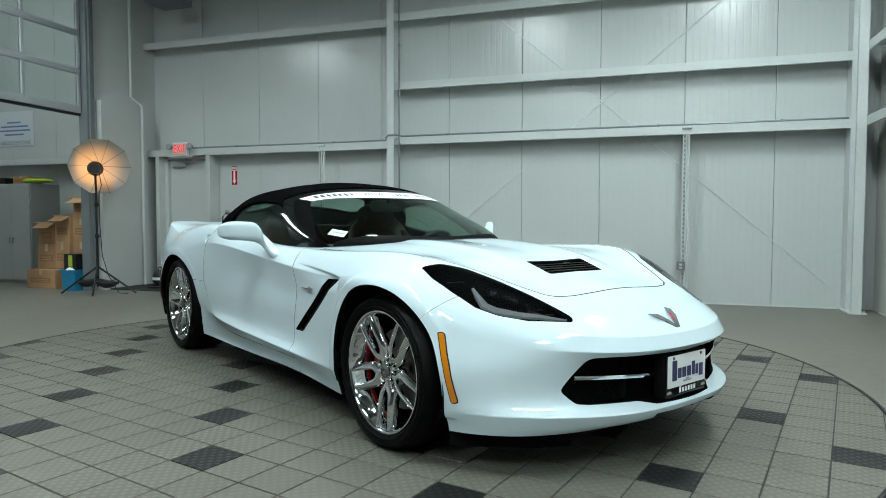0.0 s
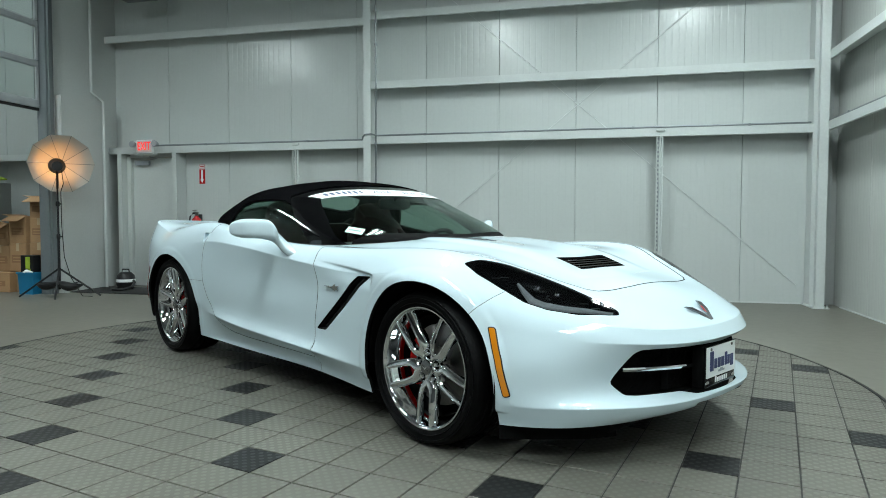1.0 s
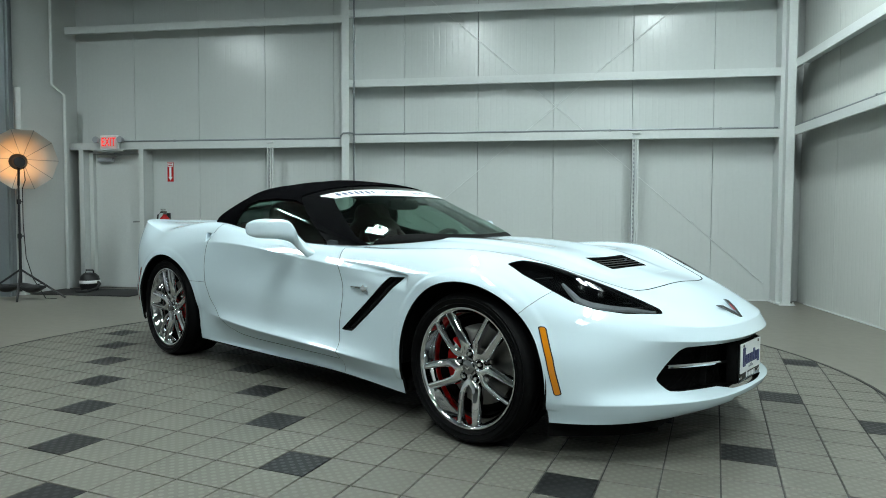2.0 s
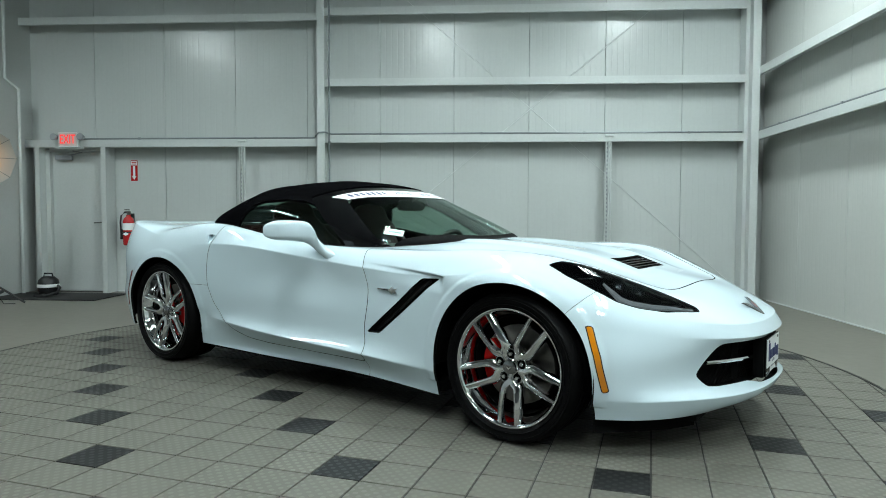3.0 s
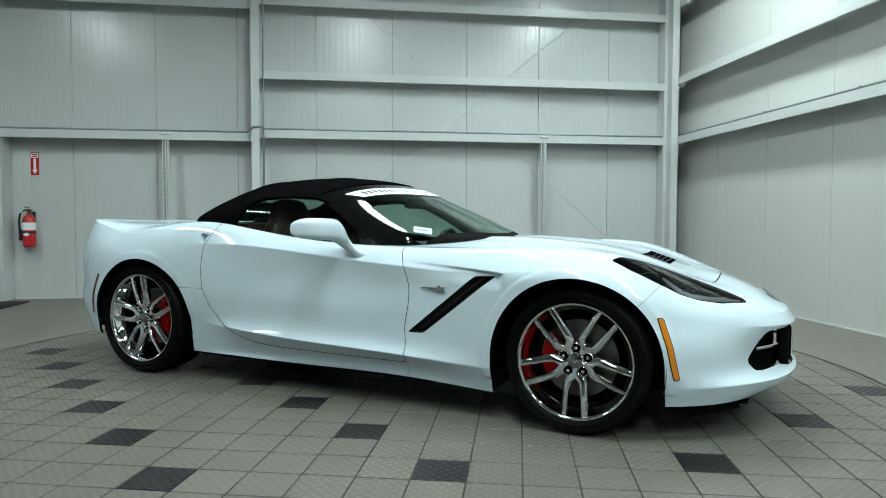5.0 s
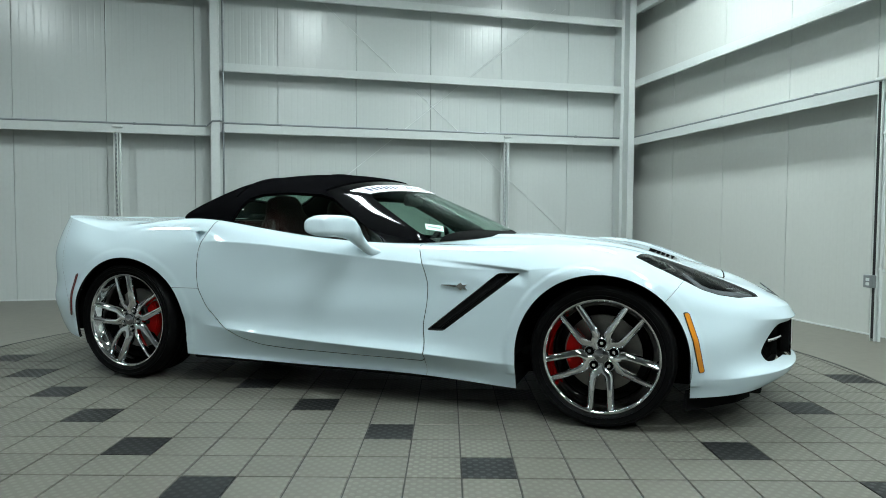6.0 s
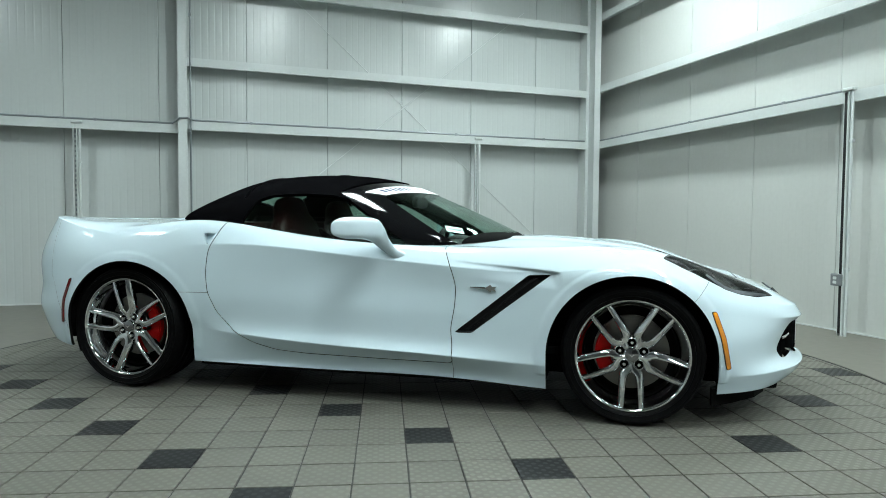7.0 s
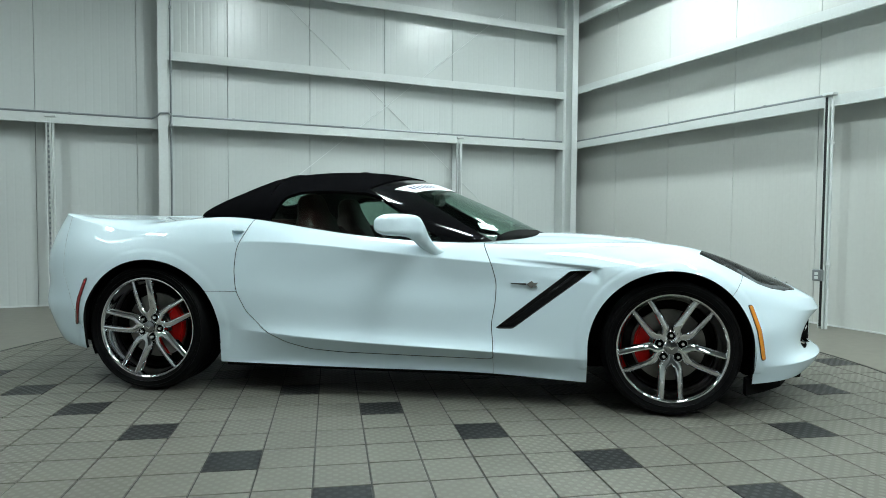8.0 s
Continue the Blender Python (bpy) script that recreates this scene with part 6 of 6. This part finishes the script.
def tote():
    t = empty("plastic_tote", pose(-6.84, 7.30, 0), "blue plastic tote with black and yellow goods in it", "tote")
    w, d, h = .24, .18, .28
    vs = [(-w / 2 * .88, -d / 2 * .88, 0), (w / 2 * .88, -d / 2 * .88, 0), (w / 2 * .88, d / 2 * .88, 0), (-w / 2 * .88, d / 2 * .88, 0), (-w / 2, -d / 2, h), (w / 2, -d / 2, h), (w / 2, d / 2, h), (-w / 2, d / 2, h)]
    part("bin", (vs, [(3, 2, 1, 0), (0, 1, 5, 4), (1, 2, 6, 5), (2, 3, 7, 6), (3, 0, 4, 7)]), M["bluebin"], t, smooth=False)
    part("rim", join(box(-w / 2 - .012, w / 2 + .012, -d / 2 - .012, -d / 2, h - .02, h + .005), box(-w / 2 - .012, w / 2 + .012, d / 2, d / 2 + .012, h - .02, h + .005), box(-w / 2 - .012, -w / 2, -d / 2, d / 2, h - .02, h + .005), box(w / 2, w / 2 + .012, -d / 2, d / 2, h - .02, h + .005)), M["bluebin"], t, smooth=False)
    part("goods", box(-.10, .10, -.06, .06, .02, .50, .01), M["black"], t, "black packaged goods", smooth=False)
    part("goods_label", join(box(-.02, .05, -.0625, -.0605, .33, .48), box(.0, .06, -.0625, -.0605, .30, .32)), M["green"], t, smooth=False)
    part("cloth", loft([((-.08, -.05, h - .01), (0, .03, 0), (0, 0, .01)), ((0, -.06, h + .01), (0, .05, 0), (0, 0, .03)), ((.09, -.05, h), (0, .03, 0), (0, 0, .012))], 12, 2), M["white"], t)


tote()


def notice():
    s = empty("notice_board", pose(0, 0, 0), "white printed notice on the wall with dark capitals", "notice")
    y = WALL_Y - .004
    part("sheet", box(-9.85, -9.02, y - .006, y, 2.17, 2.74), M["notice"], s, smooth=False)
    for k, (a, b) in enumerate(((-9.60, -9.30), (-9.74, -9.14), (-9.76, -9.10), (-9.66, -9.24))):
        part("text_bar", box(a, b, y - .008, y - .0065, 2.545 - k * .066, 2.57 - k * .066), M["blueink"], s, smooth=False)
    me = text_mesh("NO EXCEPTIONS", .085, .001)
    me.materials.append(M["greyink"])
    ob = new("lettering", me)
    ob.parent = s
    ob.matrix_basis = pose(-9.42, y - .008, 2.225, 90, 0, 0)


notice()


def studio_light():
    base = Vector((-6.16, 7.05, 0))
    s = empty("studio_light", Matrix.Translation(base), "studio lamp with white umbrella on a black tripod stand", "studio light")
    part("pole", join(tube([(0, 0, .10), (0, 0, .75)], .016, 12), tube([(0, 0, .75), (0, 0, 1.15)], .013, 12), tube([(0, 0, 1.15), (0, 0, 1.36)], .010, 12)), M["black"], s, "black telescopic pole")
    for z in (.75, 1.15):
        part("collar", join(moved(lathe([(.018, 0), (.022, .01), (.022, .05), (.018, .06)], 16), Matrix.Translation((0, 0, z - .03))), tube([(.02, 0, z), (.05, 0, z)], .008, 8)), M["black"], s)
    for x, y in ((-.47, -.13), (.40, .22), (.16, -.24)):
        part("leg", tube([(0, 0, .36), (x, y, .012)], .012, 8), M["black"], s)
        part("leg_brace", tube([(0, 0, .14), (x * .5, y * .5, .19)], .007, 6), M["black"], s)
    part("sandbag", loft(smooth_sections([((-.26, -.03, .16), (.01, .05, 0), (0, 0, .02)), ((-.16, -.02, .14), (.01, .09, 0), (0, 0, .05)), ((0, 0, .17), (.01, .07, 0), (0, 0, .035)), ((.13, .03, .13), (.01, .09, 0), (0, 0, .05)), ((.24, .05, .15), (.01, .05, 0), (0, 0, .018))], 4), 14, 2.3), M["black"], s, "black sandbag slung over the legs")
    # umbrella, hollow side to the hall
    ax = Vector((.70, -.70, -.08)).normalized()
    c = Vector((.02, .05, 1.645))
    rot = ax.to_track_quat("Z", "Y").to_matrix().to_4x4()
    m = Matrix.Translation(c) @ rot
    n, k = 10, 7
    vs, fs = [], []
    for i in range(n * 2):
        a = math.pi * i / n
        for j in range(k + 1):
            r = .36 * j / k * (1.0 if i % 2 == 0 else .955)
            z = -.12 + .15 * (j / k) ** 2 * (1.0 if i % 2 == 0 else .93)
            vs.append((r * math.cos(a), r * math.sin(a), z))
    for i in range(2 * n):
        q = (i + 1) % (2 * n)
        for j in range(k):
            f = (i * (k + 1) + j, q * (k + 1) + j, q * (k + 1) + j + 1, i * (k + 1) + j + 1)
            fs.append(f)
    u = part("umbrella", moved((vs, fs), m), M["brolly"], s, "white translucent umbrella reflector")
    for i in range(n):
        a = 2 * math.pi * i / n
        pts = [(.36 * j / k * math.cos(a), .36 * j / k * math.sin(a), -.116 + .15 * (j / k) ** 2) for j in range(k + 1)]
        part("rib", moved(tube(pts, .0035, 6), m), M["jamb"], u, "thin steel rib")
    part("shaft", moved(tube([(0, 0, -.16), (0, 0, .26)], .005, 8), m), M["jamb"], u)
    # lamp head in front of the hollow, shining back into it
    hm = m @ Matrix.Translation((-.05, -.03, .15)) @ Matrix.Scale(1.1, 4)
    hd = part("lamp_head", moved(lathe([(0, .17), (.05, .17), (.058, .15), (.058, .0), (.075, -.03), (.085, -.07), (.080, -.07), (.07, -.03), (.0, -.02)], 28), hm), M["black"], s, "black lamp head")
    part("bulb", moved(lathe([(0, -.055), (.03, -.05), (.042, -.03), (.035, -.021)], 20), hm), M["warm"], hd, "glowing warm modelling bulb")
    part("tilt_bracket", join(tube([(0, 0, 1.34), hm.translation + Vector((0, 0, -.08))], .014, 8), tube([hm.translation + Vector((0, 0, -.08)), hm.translation + Vector((0, 0, -.04))], .02, 8)), M["black"], s)
    part("cable", tube([hm.translation + Vector((.06, 0, -.02)), (.09, .0, 1.40), (.05, 0, 1.30), (.04, .01, .9), (.06, .02, .5), (.12, .05, .25), (.22, .12, .012), (.33, .16, .006)], .005, 6), M["black"], s, "black power cable")


M["warm"] = glow("warm_bulb", (1.0, 0.42, 0.08), 100.0)
studio_light()


def floor_vacuum():
    v = empty("floor_vacuum", pose(-5.98, 7.98, .014), "small black canister vacuum with a pale band", "vacuum")
    part("tub", lathe([(0, .03), (.10, .03), (.115, .06), (.12, .10)], 28), M["black"], v)
    part("band", lathe([(.12, .10), (.124, .105), (.124, .135), (.12, .14)], 28), M["white"], v, "pale grey band")
    part("lid", lathe([(.12, .14), (.11, .19), (.07, .23), (0, .24)], 28), M["black"], v)
    part("grip", tube([(-.06, 0, .225), (-.05, 0, .27), (.05, 0, .27), (.06, 0, .225)], .010, 8), M["black"], v)
    for a in (40, 140, 220, 320):
        part("caster", moved(lathe([(0, -.012), (.018, -.012), (.018, .012), (0, .012)], 14, "y"), Matrix.Translation((.085 * math.cos(radians(a)), .085 * math.sin(radians(a)), .018))), M["black"], v)
    part("hose", tube([(.12, 0, .12), (.19, -.06, .10), (.22, -.16, .05), (.14, -.24, .02), (.0, -.26, .018)], .016, 10), M["black"], v)


floor_vacuum()


def unit_heater():
    u = empty("unit_heater", pose(-5.80, 8.0, 3.93), "dark grey unit heater hung from the roof", "heater")
    part("casing", box(-.24, .24, -.20, .20, 0, .42, .012), M["jamb"], u)
    for k in range(4):
        part("louvre", moved(box(-.20, .20, -.02, .02, -.003, .003), pose(0, -.215, .07 + k * .09, 35, 0, 0)), M["jamb"], u, smooth=False)
    for x in (-.2, .2):
        part("hanger", tube([(x, 0, .42), (x, 0, CEIL - 3.93)], .008, 8), M["steel"], u)


unit_heater()


# ---------------------------------------------------------------- turntable tiles
def studded(m, pitch=0.046, size=0.36, depth=0.0009, glint=0.28):
    """Adds staggered anti-slip studs to a tile's surface as fine relief, with lamp glare painted on their tops."""
    n, l = nodes_of(m)
    co = n.new("ShaderNodeTexCoord")
    mp = n.new("ShaderNodeMapping")
    mp.inputs["Rotation"].default_value = (0, 0, radians(45))
    mp.inputs["Scale"].default_value = (1.4142 / pitch / 1.0, 1.4142 / pitch / 1.0, 0)
    l.new(co.outputs["Object"], mp.inputs[0])
    fr = n.new("ShaderNodeVectorMath")
    fr.operation = "FRACTION"
    l.new(mp.outputs[0], fr.inputs[0])
    sub = n.new("ShaderNodeVectorMath")
    sub.operation = "DISTANCE"
    sub.inputs[1].default_value = (0.5, 0.5, 0)
    l.new(fr.outputs[0], sub.inputs[0])
    r = n.new("ShaderNodeMapRange")
    r.interpolation_type = "SMOOTHSTEP"
    r.inputs["From Min"].default_value, r.inputs["From Max"].default_value = size, size * 0.72
    l.new(sub.outputs["Value"], r.inputs["Value"])
    p = n["Principled BSDF"]
    # the stud tops are rubbed smoother than the field between them
    rr = n.new("ShaderNodeMapRange")
    rr.inputs["To Min"].default_value, rr.inputs["To Max"].default_value = p.inputs["Roughness"].default_value + 0.06, p.inputs["Roughness"].default_value - 0.08
    l.new(r.outputs[0], rr.inputs["Value"])
    l.new(rr.outputs[0], p.inputs["Roughness"])
    # stud relief and the glare painted into the stud colour vary from tile to tile
    info, ns = n.new("ShaderNodeObjectInfo"), n.new("ShaderNodeTexNoise")
    ns.inputs["Scale"].default_value = 1.3
    l.new(info.outputs["Location"], ns.inputs["Vector"])
    b = n.new("ShaderNodeBump")
    b.inputs["Distance"].default_value, b.inputs["Strength"].default_value = depth, 1.0
    hgt = n.new("ShaderNodeMapRange")
    hgt.inputs["From Min"].default_value, hgt.inputs["From Max"].default_value = 0.48, 0.62
    hgt.inputs["To Min"].default_value = 0.10
    l.new(ns.outputs["Fac"], hgt.inputs["Value"])
    rise = n.new("ShaderNodeMath")
    rise.operation = "MULTIPLY"
    l.new(hgt.outputs[0], rise.inputs[0])
    l.new(r.outputs[0], rise.inputs[1])
    l.new(rise.outputs[0], b.inputs["Height"])
    old = p.inputs["Normal"].links[0].from_socket
    l.new(old, b.inputs["Normal"])
    l.new(b.outputs[0], p.inputs["Normal"])
    amt = n.new("ShaderNodeMapRange")
    amt.inputs["From Min"].default_value, amt.inputs["From Max"].default_value = 0.50, 0.66
    amt.inputs["To Min"].default_value, amt.inputs["To Max"].default_value = 0.0, glint
    l.new(ns.outputs["Fac"], amt.inputs["Value"])
    up = n.new("ShaderNodeMath")
    up.operation = "MULTIPLY_ADD"
    up.inputs[2].default_value = 1.0
    l.new(amt.outputs[0], up.inputs[0])
    l.new(r.outputs[0], up.inputs[1])
    sc = n.new("ShaderNodeVectorMath")
    sc.operation = "SCALE"
    l.new(p.inputs["Base Color"].links[0].from_socket, sc.inputs[0])
    l.new(up.outputs[0], sc.inputs["Scale"])
    l.new(sc.outputs[0], p.inputs["Base Color"])


studded(M["tile"], depth=0.0007, glint=0.20)
studded(M["tile_dark"], depth=0.0007, glint=1.3)


def is_dark(i, j):
    """Charcoal tiles stand in every twelfth place, in slanting rows."""
    a, b = i + 1, j + 1
    if (a + b) % 6:
        return False
    return (b - (a + b) // 6) % 2 == 0


def lay_tiles():
    half = PITCH / 2 - 0.0032
    top, low, bev = 0.0, -0.005, 0.0015
    ring = [(-half, -half), (half, -half), (half, half), (-half, half)]
    verts = [(x, y, low) for x, y in ring] + [(x, y, top - bev) for x, y in ring] + [(x * (1 - bev / half), y * (1 - bev / half), top) for x, y in ring]
    faces = [(8, 9, 10, 11)] + [(k, (k + 1) % 4, 4 + (k + 1) % 4, 4 + k) for k in range(4)] + [(4 + k, 4 + (k + 1) % 4, 8 + (k + 1) % 4, 8 + k) for k in range(4)]
    light, dark = mesh_of("tile", verts, faces, M["tile"], False), mesh_of("tile", verts, faces, M["tile_dark"], False)
    rot = Matrix.Rotation(TANG, 4, "Z")
    cells = []
    for i in range(-40, 40):
        for j in range(-40, 40):
            c = TILE0 + Vector((math.cos(TANG) * (i + .5) - math.sin(TANG) * (j + .5), math.sin(TANG) * (i + .5) + math.cos(TANG) * (j + .5))) * PITCH
            d = (c - TT).length
            if d < TR - 0.012 + PITCH * 0.75:
                cells.append((i, j, c, d))
    whole = [q for q in cells if q[3] < TR - 0.02 - PITCH * 0.72]
    near = Vector((-1.1, 2.9))
    whole.sort(key=lambda q: (q[2] - near).length)
    for i, j, c, d in whole[:300]:
        ob = new("tile", dark if is_dark(i, j) else light)
        ob.matrix_world = Matrix.Translation((c.x, c.y, random.uniform(-0.0004, 0.0004))) @ rot @ Matrix.Rotation(radians(90 * random.randrange(4)), 4, "Z")
        ob.parent = turntable
    # those further off, and the cut ones at the rim, as one mesh of each colour
    for shade in (False, True):
        vs, fs = [], []
        for i, j, c, d in whole[300:] + [q for q in cells if q[3] >= TR - 0.02 - PITCH * 0.72]:
            if is_dark(i, j) != shade:
                continue
            cen = np.array([(i + .5) * PITCH, (j + .5) * PITCH])
            poly = [cen + np.array(r) for r in ring]
            cc = np.array([math.cos(TANG) * (TT - TILE0).x + math.sin(TANG) * (TT - TILE0).y, -math.sin(TANG) * (TT - TILE0).x + math.cos(TANG) * (TT - TILE0).y])
            lim = TR - 0.012
            out = []
            for k in range(4):
                p, q = poly[k], poly[(k + 1) % 4]
                for s in range(8):
                    w = p + (q - p) * s / 8
                    r = np.linalg.norm(w - cc)
                    out.append(cc + (w - cc) * min(1, lim / r))
            if max(np.linalg.norm(w - cc) for w in poly) < lim:
                out = poly
            elif min(np.linalg.norm(w - cc) for w in poly) > lim:
                continue
            k, m = len(vs), len(out)
            vs += [(w[0], w[1], 0.0) for w in out] + [(w[0], w[1], -0.005) for w in out]
            fs.append(tuple(range(k, k + m)))
            fs += [(k + q, k + m + q, k + m + (q + 1) % m, k + (q + 1) % m) for q in range(m)]
        me = mesh_of("far_tiles", vs, fs, M["tile_dark"] if shade else M["tile"], False)
        ob = new("far_tiles", me)
        ob.matrix_world = Matrix.Translation((TILE0.x, TILE0.y, 0)) @ rot
        ob.parent = turntable
        tagged(ob, kind="stuff")


lay_tiles()
